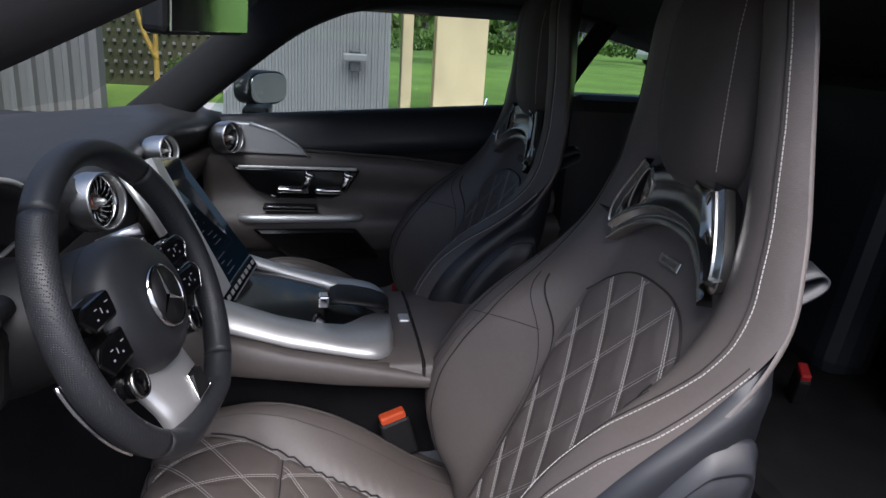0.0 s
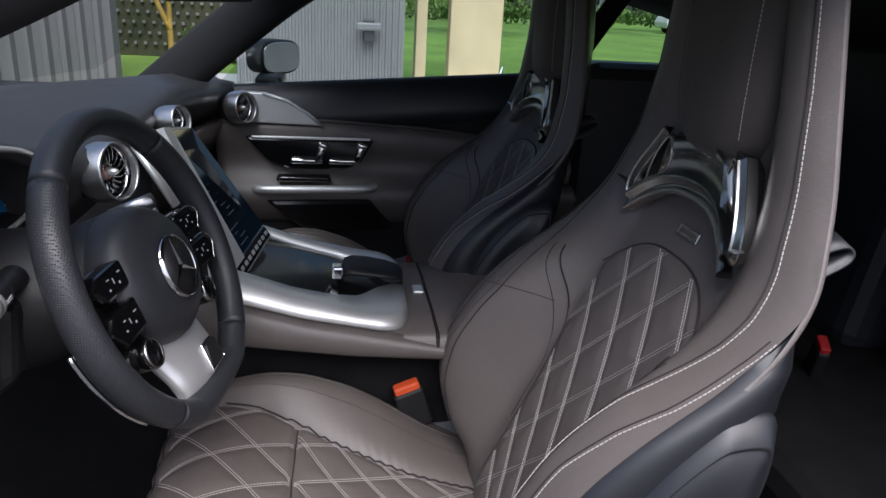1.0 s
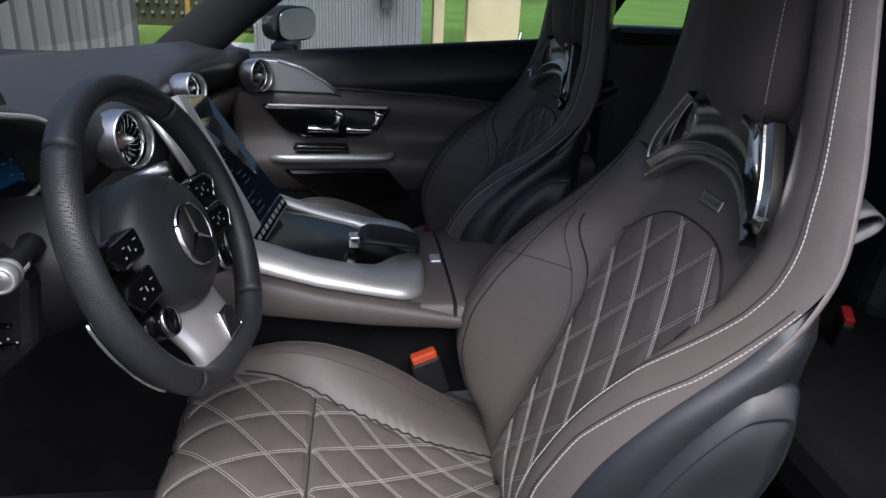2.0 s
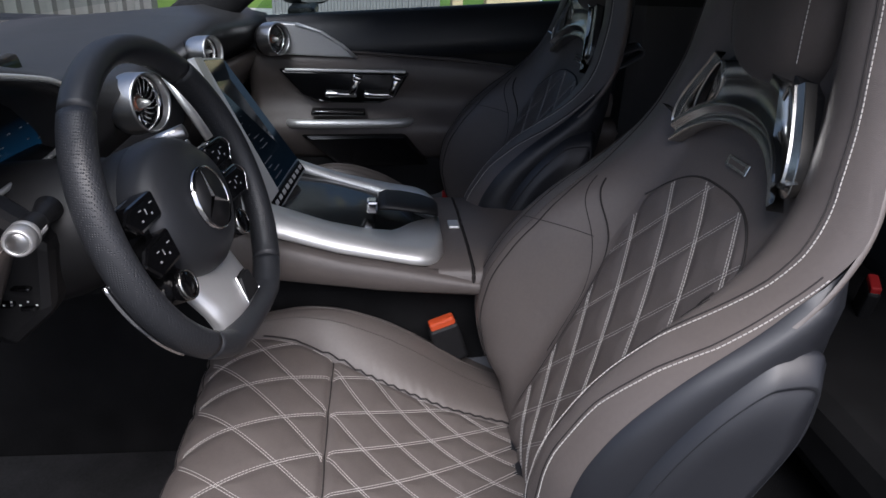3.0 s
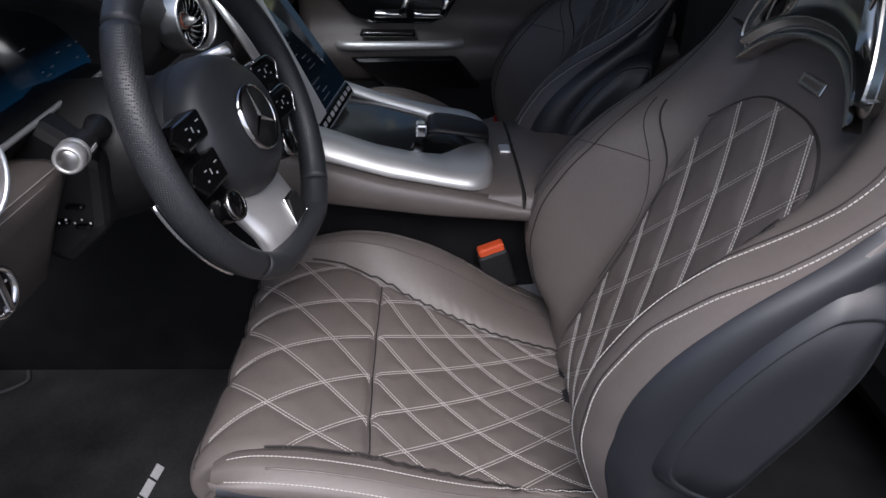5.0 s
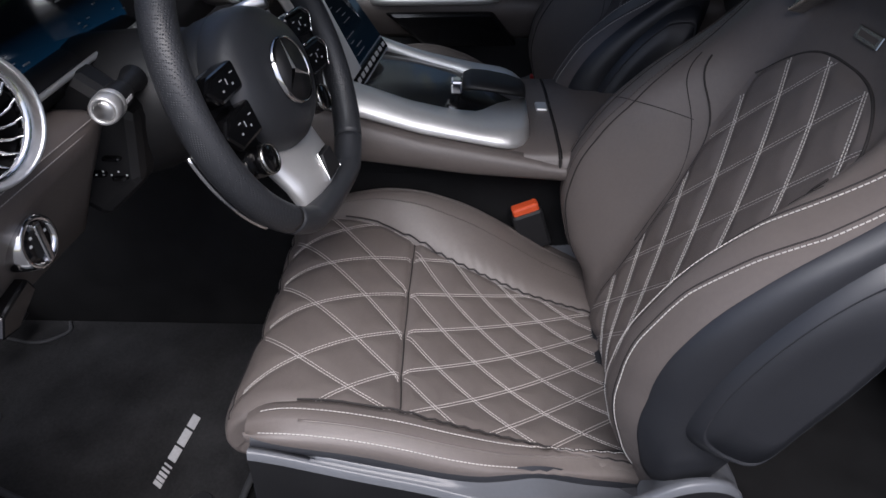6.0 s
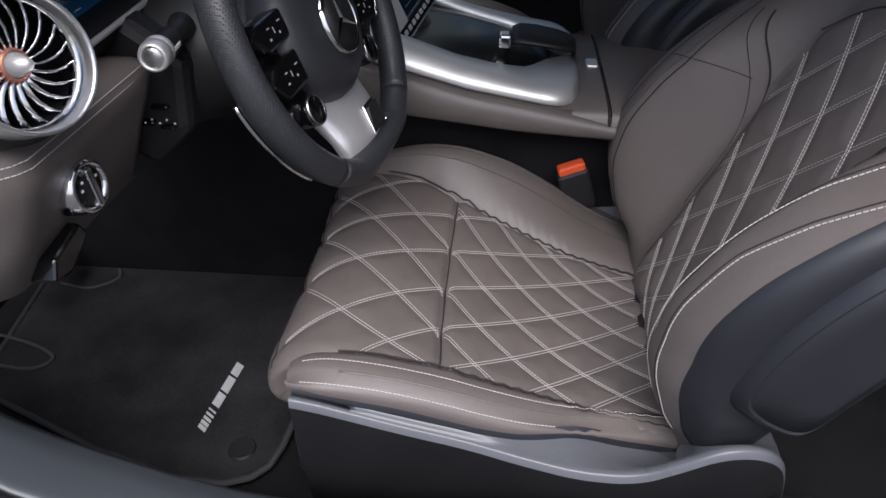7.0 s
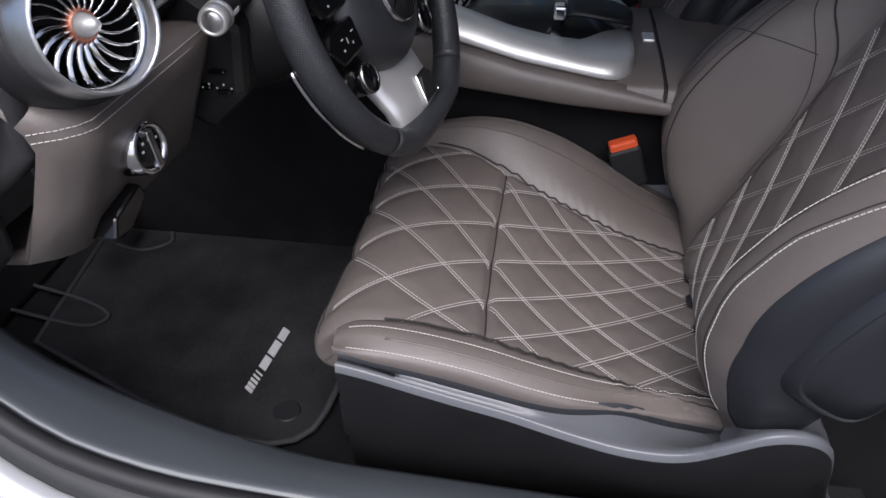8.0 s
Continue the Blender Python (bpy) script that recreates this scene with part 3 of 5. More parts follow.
for x in np.linspace(-0.352, 1.14, 60):
    cowl = math.exp(-((x + 0.09) / 0.235) ** 8)
    far = min(1, max(0, (x - 0.75) / 0.35))
    brow = lerp([(-0.36, 0.985), (-0.2, 0.982), (-0.1, 0.972), (0.0, 0.952), (0.07, 0.934), (0.12, 0.915), (0.17, 0.906), (0.5, 0.910), (0.75, 0.912), (1.14, 0.888)], x)
    ny = 0.630 + 0.052 * cowl - 0.06 * far
    drows.append([(x, 1.02 - 0.30 * far, 0.905), (x, 0.90 - 0.22 * far, 0.915), (x, 0.78 - 0.12 * far, 0.92 + 0.02 * cowl), (x, ny + 0.05, brow + 0.006), (x, ny + 0.015, brow), (x, ny, brow - 0.010 - 0.008 * (1 - cowl)),
                  (x, ny + 0.008 + 0.02 * cowl, brow - 0.045 + 0.025 * cowl), (x, ny + 0.05 + 0.085 * cowl, brow - 0.09 + 0.055 * cowl), (x, ny + 0.06 + 0.08 * cowl, 0.79 + 0.01 * cowl), (x, 0.76 + 0.06 * cowl, 0.74), (x, 0.86, 0.70)])
part("dash_top", thick(grid(drows), 0.015), DASH, dash, "black leather dash top", True)
lower_r = []
for x in np.linspace(0.56, 1.06, 24):
    f = max(0, (x - 0.75) / 0.35)
    lower_r.append([(x, 0.66 - 0.06 * f, 0.815), (x, 0.645 - 0.06 * f, 0.80), (x, 0.66 - 0.04 * f, 0.74), (x, 0.70, 0.66), (x, 0.75, 0.58), (x, 0.85, 0.5)])
part("glovebox", thick(grid(lower_r), 0.012), BROWN, dash, "brown leather glovebox front", True)


def round_vent(name, m, r, label, parent=None, blades=20):
    """A turbine air vent: metal collar, dark well, twisted radial blades and a pointed hub."""
    v = thing(name, m, label, "air vent", "round turbine vents") if parent is None else parent
    part("collar", lathe([(r * 0.90, 0.004), (r * 0.915, 0.016), (r * 0.95, 0.020), (r * 0.985, 0.016), (r * 1.01, 0.0), (r * 1.03, -0.006), (r * 1.035, -0.012), (r * 0.98, -0.020)], 40, m), COLLAR, v, "brushed silver collar", True)
    part("well", lathe([(0, -0.045), (r * 0.5, -0.042), (r * 0.88, -0.03), (r * 0.90, 0.004)], 32, m), BLACK, v, smooth=True)
    part("inner_ring", lathe([(r * 0.87, -0.002), (r * 0.885, 0.008), (r * 0.905, 0.004), (r * 0.89, -0.008)], 40, m), CHROME, v, smooth=True)
    for i in range(blades):
        a = 2 * math.pi * i / blades
        rows = []
        for f in np.linspace(0, 1, 6):
            rad = r * (0.18 + 0.70 * f)
            ang = a + 0.35 * f * f
            c = Vector((math.cos(ang) * rad, math.sin(ang) * rad, -0.004))
            tang = Vector((-math.sin(ang), math.cos(ang), 0))
            w = r * (0.030 + 0.026 * f)
            rows.append([c - tang * w + Vector((0, 0, -0.010)), c + tang * w * 0.2 + Vector((0, 0, 0.004)), c + tang * w + Vector((0, 0, 0.001))])
        part("blade", put(thick(grid(rows), 0.0012), m), CHROME, v, smooth=True)
    part("hub", lathe([(0, 0.016), (r * 0.08, 0.014), (r * 0.17, 0.002), (r * 0.2, -0.012), (0, -0.014)], 20, m), SILVER, v, smooth=True)
    part("hub_ring", lathe([(r * 0.19, 0.0), (r * 0.235, -0.001), (r * 0.235, -0.008), (r * 0.19, -0.008)], 24, m), COPPER, v, "copper-coloured hub ring", True)
    return v


def facing(x, y, z, d):
    """A pose whose local z looks along d."""
    q = Vector(d).to_track_quat("Z", "Y")
    return Matrix.Translation((x, y, z)) @ q.to_matrix().to_4x4()


round_vent("air_vent", facing(-0.325, 0.652, 0.884, (-0.36, -0.90, 0.22)), 0.049, "round turbine air vent with satin silver collar on dash end")
round_vent("air_vent", facing(0.195, 0.628, 0.872, (-0.36, -0.92, 0.16)), 0.040, "round turbine air vent beside the steering wheel")
round_vent("air_vent", facing(0.505, 0.606, 0.890, (-0.4, -0.9, 0.16)), 0.027, "round turbine air vent beside the centre screen")
round_vent("air_vent", facing(0.985, 0.550, 0.845, (-0.55, -0.83, 0.1)), 0.038, "round turbine air vent at passenger end of dash")

# driver's side lower dash, brown leather wedge
pl = []
for x in np.linspace(-0.362, -0.125, 24):
    f = (x + 0.362) / 0.237
    b = 0.688 - 0.012 * f
    edge = 0.035 * max(0, 1 - f * 7) ** 2
    pl.append([(x, 0.80, 0.842 - 0.03 * f), (x, 0.72 + edge, 0.840 - 0.028 * f), (x, 0.682 + edge, 0.832 - 0.02 * f), (x, 0.668 + edge, 0.814 - 0.006 * f), (x, 0.664 + edge, 0.800), (x, 0.672 + edge, 0.78), (x, 0.690 + edge, 0.74), (x, 0.715 + edge, b), (x, 0.80, b - 0.005)])
lower = thing("lower_dash_panel", (-0.25, 0.7, 0.7), "brown leather lower dash panel with pale double stitching", "dash panel")
part("panel", thick(grid(pl), 0.01), BROWN, lower, "brown leather", True)
st = []
for off in (0.0, 0.007):
    st.append([((r[3][0], r[3][1] - 0.0006 - (0.0015 if off else 0), r[3][2] - off), (0, -1, 0.3)) for r in pl])
part("vent_pod", put(lathe([(0, -0.12), (0.05, -0.11), (0.060, -0.05), (0.0555, -0.014), (0.05, -0.012)], 32), facing(-0.325, 0.652, 0.884, (-0.36, -0.90, 0.22))), BLACK, lower, "black plastic vent housing", True)
link("stitching", stitches(st, 0.0045, 0.0031, 0.00042), STITCH, lower, "pale double stitching", False)
part("dash_end_cap", prism([(0.75, 0.70), (0.742, 0.78), (0.75, 0.80), (0.76, 0.90), (1.0, 0.92), (1.2, 0.68)], (-0.40, -0.364), "x", 0.01), BLACK, lower, "black plastic end cap")
knobm = facing(-0.268, 0.682, 0.752, (-0.1, -0.97, 0.1))
knob = thing("light_switch", knobm, "round chrome-rimmed headlamp switch on lower dash", "switch")
part("rim", lathe([(0.018, 0.012), (0.020, 0.016), (0.0235, 0.014), (0.025, 0.004), (0.026, -0.014)], 32, knobm), CHROME, knob, smooth=True)
part("dial", lathe([(0, 0.014), (0.014, 0.014), (0.0185, 0.012)], 28, knobm), GLOSS, knob)
part("grip", put(rbox(-0.004, 0.004, -0.018, 0.018, 0.012, 0.020, 0.002), knobm), CHROME, knob)
for i in range(5):
    a = 0.5 + i * 0.62
    part("symbol", put(rbox(-0.0013, 0.0013, -0.0011, 0.0011, 0.0143, 0.0149, 0), knobm @ pose(math.cos(a) * 0.0115, math.sin(a) * 0.0115, 0)), MARK, knob)
part("brake_switch", prism([(-0.315, 0.708), (-0.270, 0.716), (-0.262, 0.700), (-0.30, 0.684), (-0.325, 0.690)], (0.690, 0.73), "y", 0.003), GLOSS, knob, "gloss black brake switch")

# instrument display
CLUSTER = screen_material("instrument_display", (0.004, 0.035, 0.08), (0.0004, 0.0008, 0.0014), 0.22)
clus = thing("instrument_display", (-0.03, 0.70, 0.9), "wide instrument display, dark with blue lower band", "display")
cm = pose(0.03, 0.752, 0.880, -12, 0, 0)
part("bezel", put(rbox(-0.185, 0.155, 0.0, 0.02, -0.060, 0.060, 0.008), cm), GLOSS, clus)
part("screen", put(rbox(-0.175, 0.135, -0.003, -0.0005, -0.05, 0.05, 0.0005, 1), cm), CLUSTER, clus, "lit display, dark with blue glow")
rnd = random.Random(3)
for i in range(16):
    w, x, z = rnd.uniform(0.001, 0.007), rnd.uniform(-0.15, 0.12), rnd.choice((-0.042, -0.036, -0.03, -0.02, 0.0, 0.02))
    part("readout", put(rbox(-w, w, -0.0042, -0.0034, -0.0007, 0.0007, 0), cm @ pose(x, 0, z)), ICON_PRINT, clus)
part("cowl_trim", tube(smooth_path([(-0.33, 0.678, 0.972), (-0.2, 0.677, 0.972), (-0.1, 0.677, 0.962), (0.0, 0.678, 0.942), (0.07, 0.679, 0.924), (0.115, 0.685, 0.903), (0.14, 0.70, 0.875)], 30), 0.0035, 8), SILVER, clus, "thin silver cowl trim", True)
lowrim = smooth_path([(-0.26, 0.705, 0.832), (-0.14, 0.698, 0.836), (-0.04, 0.697, 0.838), (0.06, 0.70, 0.836), (0.13, 0.71, 0.832)], 24)
part("lower_trim", tube(lowrim, 0.0032, 8), SILVER, clus, "silver trim under the display", True)
part("lower_shelf", thick(grid([[(p.x, p.y + 0.005, p.z - 0.004), (p.x, p.y + 0.03, p.z + 0.002), (p.x, 0.78, p.z + 0.004)] for p in lowrim]), 0.016), BLACK, clus, smooth=True)

# steering column shroud and stalks
col = thing("steering_column", (0, 0.62, 0.78), "black steering column shroud with indicator stalk", "steering column")
shr = []
for y, rx, rz, zc in ((0.565, 0.055, 0.05, 0.80), (0.60, 0.072, 0.066, 0.787), (0.65, 0.085, 0.078, 0.775), (0.72, 0.095, 0.085, 0.762), (0.82, 0.10, 0.085, 0.75)):
    shr.append([(rx * math.cos(a), y, zc + rz * math.sin(a)) for a in np.linspace(0, 2 * math.pi, 25)[:-1]])
part("shroud", grid(shr, wrap=True, caps=True), BLACK, col, smooth=True)
part("side_cover", prism([(0.64, 0.80), (0.70, 0.845), (0.74, 0.80), (0.735, 0.70), (0.70, 0.675), (0.65, 0.72)], (-0.105, -0.06), "x", 0.012), BLACK, col)
sd = Vector((-1, -0.10, 0.02)).normalized()
s0 = Vector((-0.070, 0.650, 0.824))
stm = facing(*s0, sd)
part("stalk_arm", lathe([(0.0, 0.0), (0.014, 0.0), (0.011, 0.015), (0.009, 0.035), (0.009, 0.042)], 18, stm), BLACK, col, smooth=True)
part("stalk_head", lathe([(0.009, 0.038), (0.0125, 0.042), (0.0135, 0.05), (0.0135, 0.072), (0.0130, 0.075)], 26, stm), BLACK, col, smooth=True)
part("stalk_ring", lathe([(0.0130, 0.070), (0.0147, 0.072), (0.0147, 0.078), (0.0139, 0.0786), (0.0139, 0.0796), (0.0147, 0.080), (0.0145, 0.088), (0.0134, 0.0935), (0.0112, 0.0950), (0.0100, 0.0930)], 28, stm), SILVER, col, "knurled silver ring", True)
part("stalk_button", lathe([(0, 0.0943), (0.0080, 0.0945), (0.0090, 0.0934), (0.0102, 0.0926)], 24, stm), COLLAR, col, smooth=True)
for i in range(3):
    part("symbol", put(rbox(-0.0025, 0.0025, -0.002, 0.002, 0.0131, 0.0139, 0), stm @ pose(0, 0, 0.061) @ pose(0, 0, 0, 0, 0, 0) @ Euler((0, radians(90), 0)).to_matrix().to_4x4() @ pose(-0.006 + 0.006 * i, 0, 0)), MARK, col)
for dy, dz, sz in ((0.0, 0.0, 0.010), (0.02, -0.018, 0.011), (-0.004, -0.022, 0.008)):
    part("column_switch", rbox(-0.112, -0.1, 0.675 + dy - sz, 0.675 + dy + sz, 0.755 + dz - sz * 0.6, 0.748 + dz + sz * 0.6, 0.003), GLOSS, col)
for i in range(5):
    part("symbol", rbox(-0.1125, -0.1122, 0.660 + 0.008 * i, 0.662 + 0.008 * i, 0.734 + 0.004 * (i % 2), 0.736 + 0.004 * (i % 2), 0), MARK, col)
for s in (-1, 1):
    pad = [(s * 0.07, 0.04, 0.03), (s * 0.13, 0.035, 0.045), (s * 0.138, 0.035, 0.0), (s * 0.12, 0.04, -0.05), (s * 0.075, 0.042, -0.03)]
    part("shift_paddle", put(thick(from_faces(pad, [(0, 1, 2, 3, 4)]), 0.004), pose(-0.004, 0.527, 0.812, -21.5, 0, -9)), SILVER, col, "silver shift paddle")

# steering wheel, modelled flat and then leaned
WM = pose(-0.004, 0.527, 0.812, 0, 0, -9) @ pose(0, 0, 0, -21.5, 0, 0)
HM = WM @ pose(0.0, 0.008, -0.008)
wheel = thing("steering_wheel", WM, "flat-bottomed black leather sports steering wheel with silver spokes", "steering wheel")


def rim_point(a, r=0.171):
    x, z = math.cos(a) * r, math.sin(a) * r
    if z < -0.158:
        z = -0.158 - (z + 0.158) * -0.25
    return Vector((x, 0, z))


def rim_part(name, a0, a1, mat, scale=1.0, n=40, closed=False):
    path = [rim_point(a) for a in np.linspace(radians(a0), radians(a1), n)]
    rows = []
    for i, p in enumerate(path):
        a = path[max(0, i - 1)]
        b = path[min(n - 1, i + 1)]
        d = (b - a).normalized()
        side = Vector((0, 1, 0)).cross(d).normalized()
        row = []
        for k in range(18):
            t = 2 * math.pi * k / 18
            row.append(p + side * math.cos(t) * 0.0155 * scale + Vector((0, 1, 0)) * math.sin(t) * 0.0185 * scale)
        rows.append(row)
    return part(name, put(grid(rows, wrap=True, caps=True), WM), mat, wheel, smooth=True)


rim_part("rim_top", 48.6, 131.4, BLACK_LEATHER)
rim_part("rim_grip", 132, 231, BLACK_PERF)
rim_part("rim_grip", -51, 48, BLACK_PERF)
rim_part("rim_bottom", 231.6, 308.4, BLACK_LEATHER)
# airbag pad: a shallow drum with a domed face
pad = []
for f, d in ((0.0, -0.032), (0.35, -0.0305), (0.6, -0.027), (0.8, -0.020), (0.91, -0.011), (0.97, 0.0), (1.0, 0.014), (1.0, 0.022)):
    pad.append([Vector((math.cos(a) * 0.092 * f * (1 + 0.04 * math.cos(2 * a)), d, math.sin(a) * 0.083 * f)) for a in np.linspace(0, 2 * math.pi, 49)[:-1]])
part("airbag_pad", put(grid(pad, wrap=True), HM), BLACK_LEATHER, wheel, "black leather airbag pad", True)
drum = [[Vector((math.cos(a) * 0.091 * k, d, math.sin(a) * 0.082 * k)) for a in np.linspace(0, 2 * math.pi, 49)[:-1]] for k, d in ((0.98, 0.0235), (1.0, 0.026), (0.99, 0.05), (0.93, 0.075), (0.8, 0.09))]
part("hub_drum", put(grid(drum, wrap=True), HM), BLACK, wheel, smooth=True)
em = HM @ pose(0, -0.033, 0.0) @ Euler((radians(90), 0, 0)).to_matrix().to_4x4()
emblem = part("emblem", lathe([(0, 0.0), (0.035, -0.001), (0.036, 0.0016), (0, 0.0025)], 40, em), BLACK, wheel, "round badge on black disc", True)
part("ring", lathe([(0.0345, 0.0), (0.0352, 0.0030), (0.0366, 0.0030), (0.0375, -0.002)], 44, em), CHROME, emblem, smooth=True)
for k in range(3):
    arm = from_faces([(-0.0036, 0, 0.0026), (0, 0.0345, 0.0028), (0.0036, 0, 0.0026), (0, 0, 0.0050), (0, -0.0035, 0.0026)], [(0, 1, 3), (1, 2, 3), (2, 4, 3), (4, 0, 3)])
    part("arm", put(arm, em @ pose(0, 0, 0, 0, 0, 120 * k)), CHROME, emblem)
for s in (-1, 1):
    base = prism([(s * 0.075, 0.036), (s * 0.12, 0.036), (s * 0.160, 0.030), (s * 0.162, -0.030), (s * 0.125, -0.058), (s * 0.075, -0.062)], (0.006, 0.020), "y", 0.006)
    part("spoke", put(base, WM), GLOSS, wheel, "gloss black spoke")
    for z0, z1, ox in ((0.004, 0.036, 0.0), (-0.042, -0.004, 0.006)):
        pod = prism([(s * (0.074 + ox), z0 + 0.002), (s * (0.074 + ox), z1), (s * (0.126 + ox), z1 - 0.002), (s * (0.143 + ox), (z0 + z1) / 2 + 0.002), (s * (0.125 + ox), z0)], (-0.008, 0.015), "y", 0.004)
        p = part("button_pod", put(pod, WM), GLOSS, wheel, "gloss black control pod")
        edge = [Vector((s * (a + ox), -0.0065, b)) for a, b in ((0.085, z1 + 0.001), (0.126, z1 - 0.001), (0.1435, (z0 + z1) / 2 + 0.002), (0.128, z0))]
        if s > 0:
            part("pod_trim", put(tube(smooth_path(edge, 14), 0.0016, 6, up=(0, 1, 0)), WM), CHROME, p, smooth=True)
        zm = (z0 + z1) / 2
        for bx, bz, w, h in ((0.088, 0.006, 0.0030, 0.0006), (0.094, -0.004, 0.0012, 0.0012), (0.103, 0.001, 0.0006, 0.0030), (0.112, 0.005, 0.0024, 0.0006), (0.115, -0.005, 0.0014, 0.0010)):
            part("symbol", put(rbox(s * (bx + ox) - w, s * (bx + ox) + w, -0.0086, -0.0081, zm + bz - h, zm + bz + h, 0), WM), ICON_PRINT, p)
    plate = prism([(s * 0.062, 0.034), (s * 0.115, 0.034), (s * 0.150, 0.022), (s * 0.150, -0.040), (s * 0.120, -0.075), (s * 0.070, -0.075)], (0.008, 0.018), "y", 0.004)
    part("pod_plate", put(plate, WM), GLOSS, wheel, "gloss black control plate")
    kn = WM @ pose(s * 0.089, 0.012, -0.069) @ Euler((radians(90), 0, 0)).to_matrix().to_4x4()
    k1 = part("drive_knob", lathe([(0, 0.016), (0.013, 0.016), (0.0165, 0.013), (0.0175, 0.0), (0.0175, -0.012)], 28, kn), GLOSS, wheel, "round display knob", True)
    part("knob_ring", lathe([(0.0145, 0.0157), (0.0158, 0.0172), (0.0172, 0.0145), (0.0172, 0.012)], 28, kn), DARKCHROME, k1, smooth=True)
sp = []
for z, w, d in ((-0.050, 0.066, 0.020), (-0.070, 0.068, 0.012), (-0.095, 0.064, 0.004), (-0.122, 0.060, -0.004), (-0.143, 0.060, -0.008), (-0.152, 0.060, 0.000)):
    sp.append([(-w, d + 0.022, z), (-w * 0.95, d + 0.012, z), (-w * 0.75, d + 0.006, z), (-w * 0.4, d + 0.001, z), (0, d - 0.001, z), (w * 0.4, d + 0.001, z), (w * 0.75, d + 0.006, z), (w * 0.95, d + 0.012, z), (w, d + 0.022, z)])
part("lower_spoke", put(thick(grid(sp), 0.006), WM), SILVER, wheel, "satin silver lower spoke", True)
part("spoke_slot", put(prism([(0.004, -0.112), (0.030, -0.112), (0.034, -0.140), (-0.006, -0.140)], (-0.0105, 0.006), "y", 0.001), WM), BLACK, wheel)
part("spoke_rim", put(tube([Vector((a, -0.0035 - 0.0062 * (b < -0.13), b)) for a, b in ((0.004, -0.111), (0.031, -0.111), (0.035, -0.141), (-0.007, -0.141))], 0.0012, 6, up=(0, 1, 0), closed=True), WM), CHROME, wheel)
back_trim = [Vector((math.cos(a) * 0.178, 0.020, math.sin(a) * 0.178)) for a in np.linspace(radians(186), radians(226), 20)]
part("rim_trim", put(tube(back_trim, 0.003, 6, up=(0, 1, 0)), WM), CHROME, wheel, "thin chrome rim strip", True)

# ---- centre screen and console ----
scr = thing("centre_screen", (0.39, 0.5, 0.75), "tall portrait touch screen in silver frame, switched dark", "display")
TL, TR = Vector((0.298, 0.580, 0.914)), Vector((0.468, 0.572, 0.888))
BL, BR = Vector((0.298, 0.472, 0.668)), Vector((0.470, 0.440, 0.690))


def slab(u0, u1, v0, v1, front, back):
    """A plate within the screen's outline, by shares of its width and height."""
    n = (BR - BL).cross(TL - BL).normalized()
    n = n if n.y < 0 else -n
    def at(u, v):
        return BL.lerp(BR, u).lerp(TL.lerp(TR, u), v)
    quad = [at(u0, v0), at(u1, v0), at(u1, v1), at(u0, v1)]
    bm = from_faces([p + n * front for p in quad] + [p + n * back for p in quad], [(0, 1, 2, 3), (7, 6, 5, 4), (0, 1, 5, 4), (1, 2, 6, 5), (2, 3, 7, 6), (3, 0, 4, 7)])
    bmesh.ops.recalc_face_normals(bm, faces=bm.faces[:])
    bmesh.ops.bevel(bm, geom=bm.edges[:], offset=0.0012, segments=2, profile=0.5, affect="EDGES")
    return bm


part("frame", slab(0, 1, 0, 1, 0.0, -0.016), SILVER, scr, "silver frame")
SCREEN = screen_material("touch_screen", (0.001, 0.004, 0.008), (0.001, 0.002, 0.003), 0.5)
part("screen", slab(0.025, 0.975, 0.115, 0.985, 0.003, -0.003), SCREEN, scr, "dark glossy screen")
# sky reflection along the left of the glass, drawn as a pale plate
part("glass_sky_reflection", slab(-0.03, 0.22, 0.10, 1.0, 0.0055, -0.012), SKY_REFLECTION, scr, "broad pale plate for sky reflected in the screen")
part("button_bar", slab(0.03, 0.97, 0.02, 0.10, 0.003, -0.003), GLOSS, scr)
for i in range(8):
    part("button", slab(0.06 + 0.115 * i, 0.13 + 0.115 * i, 0.045, 0.075, 0.0042, 0.002), ICON_PRINT, scr)
for i in range(14):
    u, w = rnd.uniform(0.1, 0.6), rnd.uniform(0.05, 0.25)
    part("icon", slab(u, u + w, 0.16 + 0.04 * i, 0.166 + 0.04 * i, 0.0036, 0.002), DIM_PRINT, scr)
part("side_strip", tube([Vector((0.27, 0.612, 0.897)), Vector((0.27, 0.560, 0.804))], 0.007, 8, 1.6, up=(1, 0, 0)), SILVER, scr, "satin silver side strip", True)
con = thing("centre_console", (0.38, 0.2, 0.3), "centre console, brown leather sides with satin silver edging", "console")
sides = []
for y in np.linspace(-0.42, 0.72, 40):
    top = lerp([(-0.42, 0.598), (0.15, 0.598), (0.17, 0.602), (0.26, 0.618), (0.37, 0.638), (0.47, 0.666), (0.72, 0.72)], y)
    low = lerp([(-0.42, 0.54), (0.13, 0.563), (0.30, 0.574), (0.47, 0.595), (0.72, 0.63)], y)
    sides.append([(0.222, y, top - 0.002), (0.208, y, top - 0.012), (0.203, y, (top + low) / 2), (0.206, y, low + 0.006), (0.215, y, low)])
part("side_panel", thick(grid(sides), 0.008), BROWN, con, "brown leather side", True)
part("side_panel", put(thick(grid([[(0.77 - p[0], p[1], p[2]) for p in r] for r in sides]), 0.008), Matrix.Identity(4)), BROWN, con, "brown leather side", True)


